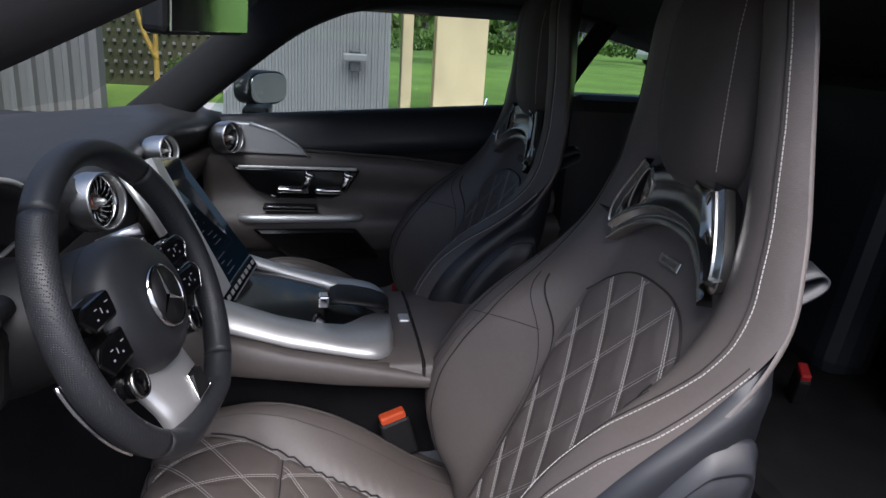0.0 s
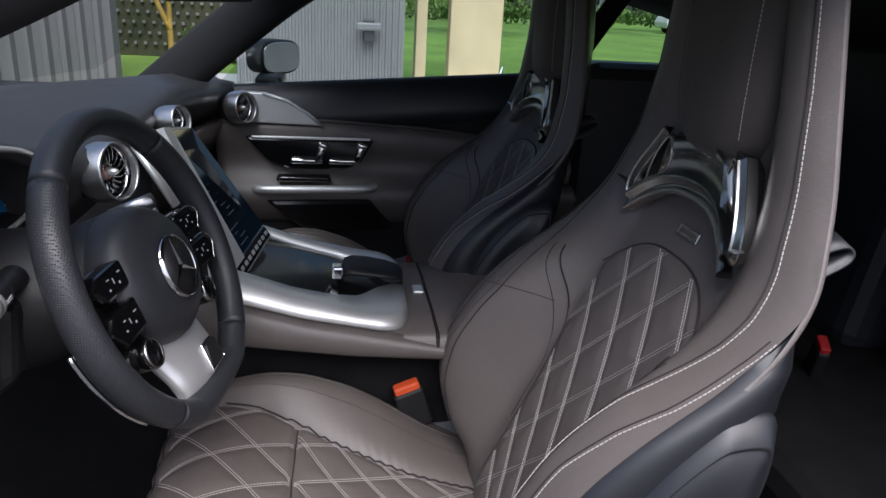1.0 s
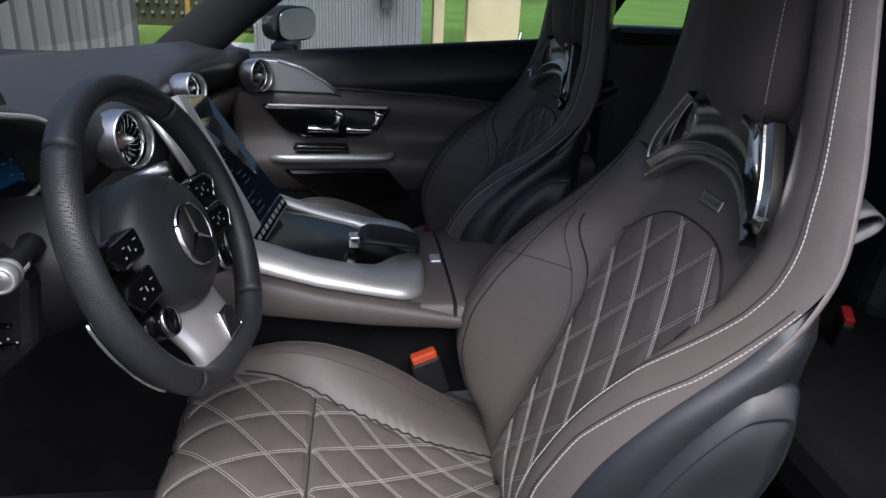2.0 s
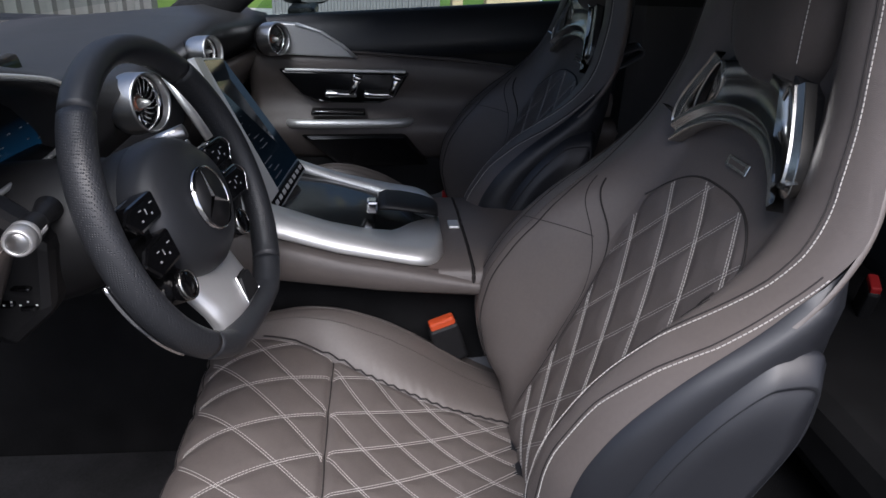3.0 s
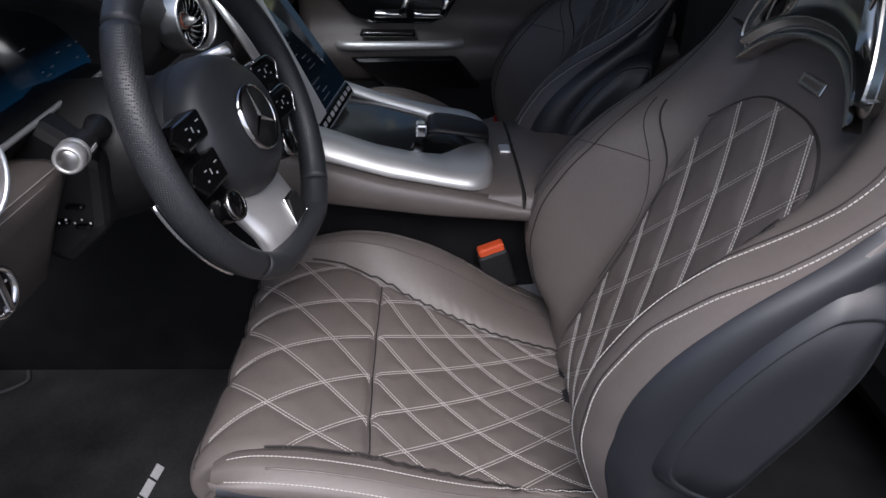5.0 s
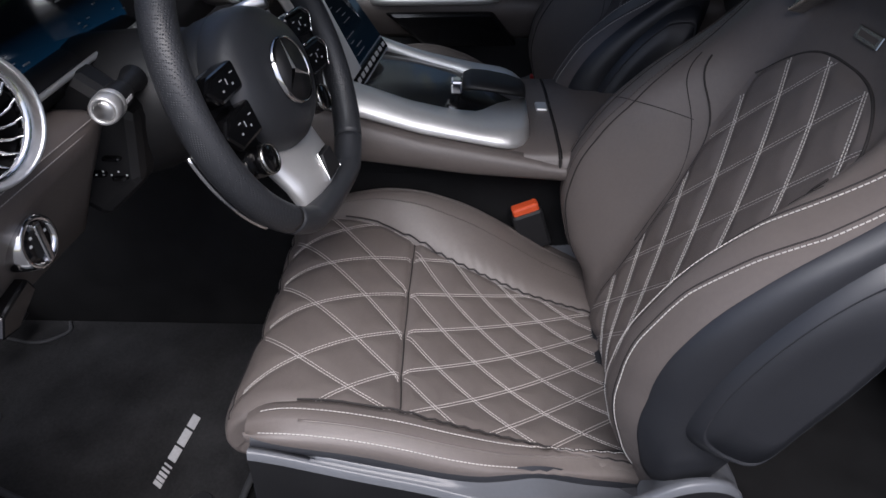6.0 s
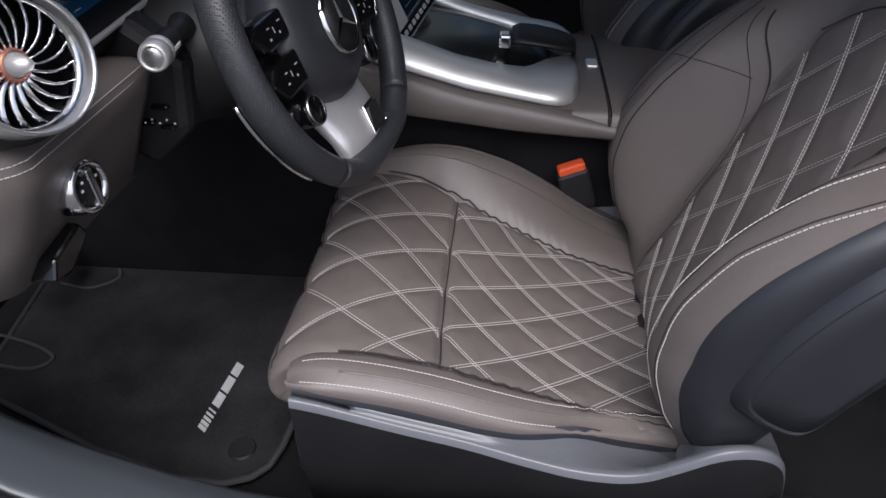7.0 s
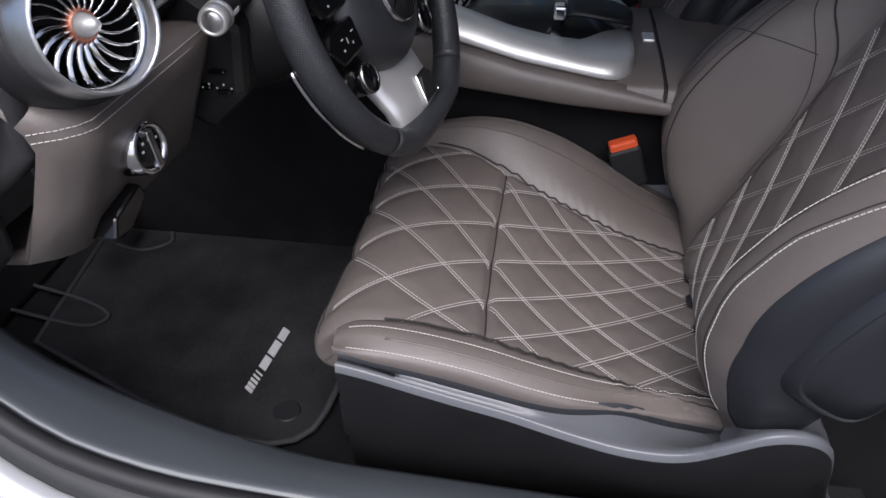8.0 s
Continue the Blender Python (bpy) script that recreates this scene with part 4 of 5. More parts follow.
def console_edge(s):
    """Silver rail that widens into a rounded end behind the tray."""
    rows = []
    cx = 0.385
    for y in np.linspace(0.205, 0.60, 34):
        low = lerp([(0.205, 0.612), (0.26, 0.620), (0.37, 0.640), (0.47, 0.668), (0.6, 0.70)], y)
        top = lerp([(0.205, 0.632), (0.284, 0.642), (0.389, 0.668), (0.469, 0.696), (0.6, 0.73)], y)
        inn = lerp([(0.205, 0.0), (0.22, 0.015), (0.25, 0.04), (0.285, 0.09), (0.33, 0.108), (0.40, 0.114), (0.6, 0.116)], y)
        nose = math.sqrt(max(0.0, 1 - max(0, (0.25 - y) / 0.048) ** 2))
        o = 0.168 * (0.55 + 0.45 * nose)
        inn = min(inn, o - 0.02)
        rows.append([(cx + s * (o - 0.004), y, low - 0.004), (cx + s * o, y, low), (cx + s * (o - 0.003), y, low + 0.008), (cx + s * (o - 0.014), y, (low + top) / 2 + 0.008), (cx + s * (o - 0.026) if o - 0.026 > inn else cx + s * (inn + 0.004), y, top), (cx + s * inn, y, top + 0.002), (cx + s * inn, y, top - 0.02)])
    return thick(grid(rows), 0.004)


part("edge_rail", console_edge(-1), SILVER, con, "satin silver edge rail", True)
part("edge_rail", console_edge(1), SILVER, con, "satin silver edge rail", True)
tray = []
for y in np.linspace(0.225, 0.56, 18):
    z = lerp([(0.225, 0.627), (0.30, 0.640), (0.39, 0.662), (0.56, 0.70)], y)
    tray.append([(x, y, z - 0.006 * math.cos((x - 0.385) / 0.13 * 1.57)) for x in np.linspace(0.268, 0.502, 12)])
part("tray_lid", thick(grid(tray), 0.006), GLOSS, con, "gloss black roller lid", True)
part("tray_step", put(rbox(0.262, 0.508, -0.03, 0.03, -0.02, 0.0, 0.004), pose(0, 0.448, 0.668, 16, 0, 0)), GLOSS, con)
rest = []
for y, w, z in ((0.205, 0.022, 0.643), (0.212, 0.034, 0.648), (0.235, 0.042, 0.654), (0.27, 0.045, 0.660), (0.295, 0.044, 0.662), (0.308, 0.038, 0.659), (0.312, 0.028, 0.652)):
    rest.append([(0.392 + w * math.cos(a), y, z + 0.010 * math.sin(a)) for a in np.linspace(0, 2 * math.pi, 21)[:-1]])
part("hand_rest", grid(rest, wrap=True, caps=True), BLACK, con, "black leather hand rest", True)
part("scroll_switch", rbox(0.352, 0.378, 0.310, 0.330, 0.648, 0.672, 0.004), CHROME, con, "chrome scroll switch")
top = []
for y in np.linspace(-0.42, 0.158, 12):
    top.append([(0.207, y, 0.575), (0.212, y, 0.600), (0.222, y, 0.609), (0.30, y, 0.614), (0.46, y, 0.614), (0.545, y, 0.609), (0.555, y, 0.600), (0.56, y, 0.575)])
part("armrest_lid", grid(top, caps=False), BROWN, con, "brown leather armrest lid", True)
front = []
for y in np.linspace(0.164, 0.26, 8):
    front.append([(0.210, y, 0.585), (0.216, y, 0.604), (0.226, y, 0.611), (0.30, y, 0.616), (0.46, y, 0.616), (0.54, y, 0.611), (0.553, y, 0.604), (0.558, y, 0.585)])
part("top_panel", grid(front), BROWN, con, "brown leather top", True)
part("lid_gap", tube([Vector((p[0], 0.161, p[2] - 0.001)) for p in top[0]], 0.0017, 6, up=(0, 1, 0)), SEAM, con)
cs = [[((0.2145, y, 0.598), (-1, 0, 0.4)) for y in np.linspace(a, b, 10)] for a, b in ((-0.2, 0.155), (0.168, 0.25))]
link("stitching", stitches(cs, 0.006, 0.004, 0.0004), BROWN_DARK, con, "", False)
part("latch_button", rbox(0.368, 0.400, 0.166, 0.186, 0.614, 0.621, 0.003), SILVER, con, "chrome latch button")

# ---- seats ----
CUSH = [(0.0, 0.352), (0.06, 0.374), (0.12, 0.394), (0.25, 0.430), (0.38, 0.472), (0.45, 0.493), (0.508, 0.500), (0.545, 0.492), (0.566, 0.474), (0.572, 0.455), (0.566, 0.438), (0.550, 0.430)]
cpath = smooth_path([(0, y, z) for y, z in CUSH], 90)
clen = [0.0]
for a, b in zip(cpath, cpath[1:]):
    clen.append(clen[-1] + (b - a).length)


def seam_x(c, k, s):
    """Where seam k of a curved family crosses the length s."""
    return sum(k ** i * (r[0] + r[1] * s + r[2] * s * s) for i, r in enumerate(c))


def seam_slope(c, k, s):
    return sum(k ** i * (r[1] + 2 * r[2] * s) for i, r in enumerate(c))


def quilt(x, s, families, depth=0.0046, wide=0.022):
    """Height of a quilted pad at width x and length s, and 0 on its curved seams."""
    best = 1.0
    for c, ks in families:
        for k in ks:
            best = min(best, abs(x - seam_x(c, k, s)) / math.sqrt(1 + seam_slope(c, k, s) ** 2))
    return depth * math.sin(min(1, best / wide) * math.pi / 2) ** 0.8


# seam families (by number and length) before and behind the cross seam of the cushion, and on the back panel
CQ_FRONT = ((((0.1590, 0.2435, 5.5952), (-0.1248, 0.8685, -4.8695), (0.0079, -0.1974, 0.9383)), range(0, 5)),
            (((-0.1262, -0.655, -2.4924), (0.0826, 0.1438, 1.568), (-0.0004, -0.0043, -0.3573)), range(0, 5)))
CQ_REAR = ((((0.1434, 1.5978, 2.411), (-0.1007, -0.2299, -0.3598), (0.0029, 0.043, 0.0927)), range(-3, 4)),
           (((-0.1262, -0.5538, 0.2598), (0.0828, 0.1133, -0.014), (-0.0005, -0.0154, -0.0759)), range(-3, 4)))
BQ = ((((0.1353, 0.901, 0.4314), (-0.0805, -0.0995, 0.2997)), range(-2, 5)),
      (((0.2347, -0.666, -0.4828), (-0.0863, -0.0413, 0.1483)), range(0, 6)))
FAR_EDGE = [(-0.31, 0.100), (-0.184, 0.112), (-0.06, 0.145), (-0.01, 0.163), (0.05, 0.185), (0.12, 0.196), (0.25, 0.196)]
NEAR_EDGE = 0.212
SEAM_S = clen[min(range(len(cpath)), key=lambda i: abs(cpath[i].y - 0.378) + (1 if cpath[i].z < 0.47 else 0))]


def cushion_at(x, s, puff=True):
    """A point of the seat cushion and its normal, by width and by length along the profile."""
    s = min(max(s, 0.0), clen[-1] - 1e-6)
    i = int(np.searchsorted(clen, s)) - 1
    i = min(max(i, 0), len(cpath) - 2)
    f = (s - clen[i]) / max(clen[i + 1] - clen[i], 1e-9)
    p = cpath[i].lerp(cpath[i + 1], f)
    t = (cpath[i + 1] - cpath[i]).normalized()
    n = Vector((0, -t.z, t.y))
    h = (0.030 - 0.020 * min(1, max(0, (s - SEAM_S) / 0.12))) * (abs(x) / 0.235) ** 2.4
    if puff:
        edge = min(NEAR_EDGE + x, lerp(FAR_EDGE, s - SEAM_S) - x)
        h += quilt(x, s - SEAM_S, CQ_FRONT if s > SEAM_S else CQ_REAR) * min(1, max(0, edge / 0.020))
        h -= 0.004 * (1 - min(1, max(0, edge / 0.016))) ** 2
        h -= 0.006 * math.exp(-((s - SEAM_S) / 0.006) ** 2)
    return Vector((x, p.y, p.z)) + n * h, n


def lattice(family, s0, s1, inside, at, off=0.0020):
    """Pairs of thread lines along one family of seams of a quilted pad."""
    c, ks = family
    out = []
    for k in ks:
        for o in (-off, off):
            run = []
            for s in np.linspace(s0, s1, 110):
                x = seam_x(c, k, s) + o * math.sqrt(1 + seam_slope(c, k, s) ** 2)
                if inside(x, s):
                    run.append(at(x, s))
                else:
                    if len(run) > 2:
                        out.append(run)
                    run = []
            if len(run) > 2:
                out.append(run)
    return out


BACK_RIDGE = [(0.42, 0.108), (0.46, 0.137), (0.54, 0.158), (0.61, 0.147), (0.68, 0.105), (0.74, 0.042), (0.775, -0.010), (0.82, -0.058), (0.87, -0.090), (0.95, -0.112), (1.05, -0.118), (1.17, -0.115), (1.21, -0.125), (1.235, -0.155)]
BACK_SPINE = [(0.42, 0.105), (0.85, -0.120), (0.95, -0.145), (1.05, -0.150), (1.17, -0.142), (1.235, -0.155)]
BACK_WIDE = [(0.42, 0.90), (0.50, 0.98), (0.60, 1.0), (0.74, 1.0), (0.80, 0.985), (0.87, 0.92), (0.95, 0.79), (1.05, 0.67), (1.15, 0.59), (1.20, 0.50), (1.235, 0.34)]


def soft(table, z):
    """A table read with its corners rounded off."""
    return sum(lerp(table, z + d) for d in (-0.02, -0.01, 0, 0.01, 0.02)) / 5


def back_front(x, z):
    """Front of the backrest at width x and height z."""
    w = soft(BACK_WIDE, z)
    yr, yc = soft(BACK_RIDGE, z), soft(BACK_SPINE, z)
    u = abs(x) / w
    a = min(1, max(0, (u - 0.125) / 0.08))
    a = a * a * (3 - 2 * a)
    y = yc + (yr - yc) * a + 0.006 * (u / 0.14) ** 2 * (1 - a)
    if u > 0.215:
        d = (u - 0.215) / 0.063
        y -= (0.022 + 0.012 * min(1, max(0, (0.64 - z) / 0.06))) * d ** 2.2
    return y


def back_point(x, z, lift=0.0):
    e = 0.004
    y = back_front(x, z)
    n = Vector(((y - back_front(x + e, z)) / e, 1, (y - back_front(x, z + e)) / e)).normalized()
    return Vector((x, y, z)) + n * lift, n


def build_seat():
    seat = thing("sports_seat", (0, 0.2, 0.225), "brown leather sports bucket seat with diamond-quilted cushion, driver's side", "car seat", "sports seats")
    # cushion insert
    rows = []
    for s in np.linspace(0.0, clen[-1], 170):
        far = lerp(FAR_EDGE, s - SEAM_S)
        row = [cushion_at(x, s)[0] for x in np.linspace(-NEAR_EDGE, far, 118)]
        (p0, n0), (p1, n1) = cushion_at(-NEAR_EDGE, s), cushion_at(far, s)
        row = [p0 + Vector((0.002, 0, 0)) - n0 * 0.030, p0 + Vector((-0.004, 0, 0)) - n0 * 0.008, p0 + Vector((-0.003, 0, 0)) - n0 * 0.003] + row
        rows.append(row + [p1 + Vector((0.004, 0, 0)) - n1 * 0.006, p1 - n1 * 0.030])
    part("cushion_insert", grid(rows), BROWN, seat, "diamond-quilted brown leather", True)
    prof = [(p.y, p.z - 0.006) for p in cpath[::3]] + [(0.525, 0.375), (0.07, 0.35)]
    part("cushion_foam", prism(prof, (-0.190, 0.080), "x"), BROWN, seat)
    part("cushion_core", rbox(-0.235, 0.235, 0.07, 0.555, 0.31, 0.395, 0.02), SHELL, seat)
    smax = clen[min(range(len(cpath)), key=lambda i: abs(cpath[i].y - 0.555) + abs(cpath[i].z - 0.480))]
    runs = []
    for families, s0, s1 in ((CQ_FRONT, 0.003, smax - SEAM_S), (CQ_REAR, 0.02 - SEAM_S, -0.003)):
        for family in families:
            runs += lattice(family, s0, s1, lambda x, s: -NEAR_EDGE + 0.006 < x < lerp(FAR_EDGE, s) - 0.006, lambda x, s: cushion_at(x, s + SEAM_S))
    link("cushion_stitching", stitches(runs, 0.0046, 0.0034, 0.00042), STITCH, seat, "pale grey double stitching", False)
    part("cross_seam", tube([cushion_at(x, SEAM_S)[0] + Vector((0, 0, -0.0002)) for x in np.linspace(-0.21, 0.163, 50)], 0.0016, 6, up=(0, 1, 0)), SEAM, seat)
    lip = [cushion_at(x, smax + 0.012)[0] for x in np.linspace(-0.208, 0.19, 40)]
    part("nose_seam", tube(lip, 0.0012, 6, up=(0, 1, 0)), SEAM, seat)
    # side bolsters of the cushion
    RIDGES = {1: [(0.06, 0.385), (0.12, 0.405), (0.17, 0.430), (0.24, 0.478), (0.30, 0.513), (0.37, 0.537), (0.43, 0.542), (0.48, 0.532), (0.53, 0.517), (0.57, 0.50)],
              -1: [(0.06, 0.397), (0.12, 0.411), (0.17, 0.426), (0.24, 0.454), (0.30, 0.478), (0.37, 0.501), (0.43, 0.514), (0.48, 0.520), (0.53, 0.519), (0.57, 0.515)]}
    FOOT = [(0.06, 0.385), (0.135, 0.406), (0.176, 0.420), (0.22, 0.444), (0.248, 0.449), (0.283, 0.451), (0.345, 0.466), (0.416, 0.486), (0.516, 0.503), (0.57, 0.505)]
    OUT = [(0.06, 0.215), (0.13, 0.222), (0.18, 0.232), (0.22, 0.241), (0.27, 0.256), (0.32, 0.262), (0.57, 0.262)]
    LEDGE_X = [(-0.05, 0.205), (-0.03, 0.225), (-0.01, 0.252), (0.01, 0.272), (0.03, 0.283), (0.055, 0.290), (0.10, 0.294), (0.17, 0.294), (0.223, 0.290), (0.283, 0.282), (0.343, 0.276), (0.52, 0.273)]
    LEDGE_Z = [(-0.05, 0.27), (-0.03, 0.32), (-0.01, 0.40), (0.012, 0.456), (0.03, 0.479), (0.052, 0.488), (0.075, 0.494), (0.106, 0.479), (0.138, 0.455), (0.166, 0.441), (0.223, 0.437), (0.283, 0.444), (0.343, 0.458), (0.412, 0.474), (0.508, 0.500), (0.56, 0.508)]
    for s in (-1, 1):
        rows = []
        sa, sb = [], []
        for y in np.linspace(0.03, 0.540, 62):
            zr, zf, xo = soft(RIDGES[s], y), soft(FOOT, y), soft(OUT, y)
            sl = clen[min((i for i in range(len(cpath)) if i < 62), key=lambda i: abs(cpath[i].y - y))]
            k = math.sqrt(max(0.0, 1 - max(0, (y - 0.490) / 0.052) ** 2))
            xi = NEAR_EDGE if s < 0 else lerp(FAR_EDGE, sl - SEAM_S)
            zc = cushion_at(s * xi, sl, False)[0].z
            zr = max(zr, zc + 0.004)
            zf = min(zf, zr - 0.012)
            zr = zf + (zr - zf) * k
            zc = min(zc, zr)
            xr = xo - 0.030 if s < 0 else 0.213
            def mix(f):
                return xi + (xr - xi) * f
            if s < 0:
                sec = [(xi - 0.008, zc - 0.012), (xi - 0.003, zc + 0.003), (mix(0.35), zc + 0.004 + (zr - zc) * 0.5), (mix(0.8), zr - 0.001), (xr, zr), (xr + 0.010, zr - 0.002), (xo - 0.010, zr - 0.008), (xo - 0.002, zf + (zr - zf) * 0.5), (xo, zf + 0.004), (xo - 0.004, zf - 0.012)]
            else:
                sec = [(xi - 0.012, zc - 0.012), (xi - 0.004, zc + 0.004), (mix(0.3), zc + 0.004 + (zr - zc) * 0.33), (mix(0.7), zc + (zr - zc) * 0.82), (xr, zr), (xr + 0.015, zr - 0.001), (xr + 0.03, zr - 0.007), (0.255, zf + (zr - zf) * 0.55), (0.262, zf + 0.004), (0.258, zf - 0.012)]
            sec = [(s * (0.235 + (a - 0.235) * (0.45 + 0.55 * k)), b) for a, b in sec]
            rows.append([(a, y, b) for a, b in sec])
            if y < 0.525:
                sa.append(((sec[3][0], y, sec[3][1] + 0.0012), (0, 0, 1)))
                if y > 0.245:
                    sb.append(((sec[7][0] * 0.5 + sec[6][0] * 0.5, y, sec[6][1] * 0.5 + sec[7][1] * 0.5 + 0.0010), (s * 0.6, 0, 0.8)))
        part("cushion_bolster", grid(rows), BROWN, seat, "smooth brown leather side bolster", True)
        for run in (sa, sb):
            link("bolster_stitching", stitches([run], 0.0046, 0.0034, 0.00055), STITCH if s < 0 else BROWN_DARK, seat, "", False)
        part("bolster_piping", tube([Vector(r[5]) + Vector((0, 0, -0.0006)) for r in rows[:-7]], 0.0016, 6), BROWN, seat, smooth=True)
        part("bolster_seam", tube([Vector(r[1]) + Vector((-s * 0.002, 0, 0.001)) for r in rows[2:-6]], 0.0013, 5), SEAM, seat)
        # plastic ledge under the bolster; it runs back, rises and rounds off as the hinge cover
        fas, led, val = [], [], []
        for y in np.linspace(-0.05, 0.530, 76):
            zo, xl, zf, xo = soft(LEDGE_Z, y), soft(LEDGE_X, y), soft(FOOT, y), soft(OUT, y)
            zi = min(zo, 0.442) if y < 0.2 else zo
            zi = min(zi, zf - 0.008) if y > 0.1 else zi
            if y > 0.07:
                fas.append([(s * (xo - 0.006), y, zf + 0.003), (s * (xo + 0.001), y, zf - 0.004), (s * (xo - 0.001), y, zi - 0.006)])
            led.append([(s * (xo - 0.012), y, zi - 0.004), (s * (xo * 0.6 + xl * 0.4), y, zi), (s * (xl - 0.010), y, zo - 0.003), (s * (xl - 0.001), y, zo), (s * (xl + 0.001), y, zo - 0.002), (s * (xl + 0.003), y, zo - 0.010)])
            val.append([(s * (xl + 0.003), y, zo - 0.010), (s * (xl + 0.001), y, zo - 0.035), (s * (xl - 0.008), y, min(0.37, zo - 0.05)), (s * 0.255, y, 0.30), (s * 0.235, y, 0.262)])
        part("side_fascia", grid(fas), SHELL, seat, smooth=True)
        # the ledge's paler colour carries the sky sheen along its top
        part("side_ledge", grid(led), LEDGE, seat, "satin charcoal seat ledge, sky sheen in its colour", True)
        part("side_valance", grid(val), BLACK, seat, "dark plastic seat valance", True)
        part("seat_rail", rbox(s * 0.20 - 0.02, s * 0.20 + 0.02, -0.1, 0.52, 0.222, 0.275, 0.006), BLACK, seat)
    # backrest
    LEATHER = [(0.42, 0.955), (0.80, 0.955), (0.86, 1.0), (1.24, 1.0)]
    zs = list(np.linspace(0.35, 1.235, 90))
    us = [-0.278, -0.27, -0.262, -0.252, -0.24, -0.228, -0.215, -0.205, -0.195, -0.185, -0.175, -0.165, -0.155, -0.145, -0.135, -0.125, -0.10, -0.07, -0.035]
    us = us + [0.0] + [-u for u in reversed(us)]
    rows = []
    for z in zs:
        w = soft(BACK_WIDE, z)
        m = lerp(LEATHER, z)
        rows.append([(u * w * m, back_front(u * w * m, z), z) for u in us])
    part("backrest", grid(rows), BROWN, seat, "brown leather backrest with deep side bolsters", True)
    shell = []
    for z in np.linspace(0.42, 1.24, 50):
        w = soft(BACK_WIDE, z)
        x = 0.278 * w
        y0 = back_front(x, z)
        yb = soft([(0.42, 0.045), (0.52, 0.012), (0.56, -0.005), (0.62, -0.045), (0.68, -0.074), (0.74, -0.092), (0.80, -0.098), (0.90, -0.17), (1.24, -0.200)], z)
        ym = min(yb, soft(BACK_SPINE, z) - 0.045)
        vis = min(1, max(0, (0.852 - z) / 0.05))
        y1, yb = y0, min(yb, y0 - 0.006)
        xe = x * lerp(LEATHER, z)
        low = [(xe - 0.003, back_front(xe - 0.003, z) - 0.001), (x - 0.002, y1 + 0.001), (x + 0.004, y1 * 0.8 + yb * 0.2), (x + 0.002, y1 * 0.5 + yb * 0.5), (x - 0.008, y1 * 0.1 + yb * 0.9), (x - 0.03, yb - 0.012), (0.07 * w, ym - 0.02)]
        high = [(x - 0.004, y0 - 0.002), (x - 0.010, y0 - 0.006), (x - 0.016, y0 - 0.010), (x - 0.026, y0 - 0.016), (x - 0.040, y0 - 0.024), (x - 0.065, y0 - 0.034), (0.05 * w, ym - 0.02)]
        sec = [(a[0] * vis + b[0] * (1 - vis), a[1] * vis + b[1] * (1 - vis)) for a, b in zip(low, high)]
        ring = [(a, b, z) for a, b in sec]
        shell.append([(-a, b, c) for a, b, c in ring] + ring[::-1])
    part("back_shell", grid(shell, caps=True), SHELL, seat, "charcoal plastic back shell", True)
    # raised panel on each flank of the shell
    for s in (-1, 1):
        fl = [(0.070, 0.520), (0.092, 0.540), (0.097, 0.565), (0.083, 0.612), (0.052, 0.668), (0.014, 0.717), (-0.026, 0.754), (-0.048, 0.763), (-0.082, 0.763), (-0.088, 0.742), (-0.080, 0.690), (-0.047, 0.622), (-0.010, 0.560), (0.018, 0.514), (0.040, 0.506)]
        fl = [(p.x, p.y) for p in smooth_path([(a, b, 0) for a, b in fl + fl[:1]], 60)][:-1]
        loops = []
        for f, d in ((1.0, 0.255), (1.0, 0.272), (0.985, 0.277), (0.86, 0.2935), (0.845, 0.2940), (0.835, 0.2920), (0.822, 0.2920), (0.812, 0.2940), (0.5, 0.2945)):
            loops.append([Vector((s * d, 0.006 + (a - 0.006) * f - 0.006 * (1 - f) * 2, 0.628 + (b - 0.628) * f - 0.02 * (1 - f))) for a, b in fl])
        part("flank_panel", grid(loops, wrap=True, caps=True), SHELL, seat, "raised charcoal flank panel", True)
    # band stitching along the bolsters
    EDGE_A = [(0.45, 0.203), (0.70, 0.197), (0.743, 0.204), (0.778, 0.219), (0.81, 0.233), (0.837, 0.240), (0.90, 0.241), (0.99, 0.247), (1.05, 0.252), (1.2, 0.257)]
    EDGE_B = [(0.45, 0.250), (0.55, 0.236), (0.62, 0.229), (0.68, 0.230), (0.726, 0.242), (0.758, 0.256), (0.80, 0.263), (0.83, 0.271)]
    INNER = [(0.42, 0.098), (0.50, 0.102), (0.60, 0.113), (0.66, 0.128), (0.71, 0.144), (0.78, 0.185)]
    for s in (-1, 1):
        r1 = [back_point(s * lerp(EDGE_A, z) * soft(BACK_WIDE, z), z, 0.0006) for z in np.linspace(0.45, 1.20, 120)]
        r2 = [back_point(s * lerp(EDGE_B, z) * soft(BACK_WIDE, z), z, 0.0006) for z in np.linspace(0.45, 0.83, 90)]
        for r in (r1, r2):
            link("bolster_stitching", stitches([r], 0.0052, 0.0040, 0.00062), STITCH if s < 0 else BROWN_DARK, seat, "pale edge stitching" if s < 0 else "", False)
        part("bolster_seam", tube([back_point(s * (lerp(EDGE_A, z) - 0.007) * soft(BACK_WIDE, z), z)[0] for z in np.linspace(0.45, 1.20, 80)], 0.0011, 5, up=(0, 1, 0)), SEAM, seat)
        part("bolster_seam", tube([back_point(s * (lerp(EDGE_B, z) - 0.006) * soft(BACK_WIDE, z), z)[0] for z in np.linspace(0.47, 0.83, 60)], 0.0009, 5, up=(0, 1, 0)), SEAM, seat)
        part("inner_seam", tube([back_point(s * soft(INNER, z), z, 0.001)[0] for z in np.linspace(0.44, 0.775, 50)], 0.0014, 5, up=(0, 1, 0)), SEAM, seat)
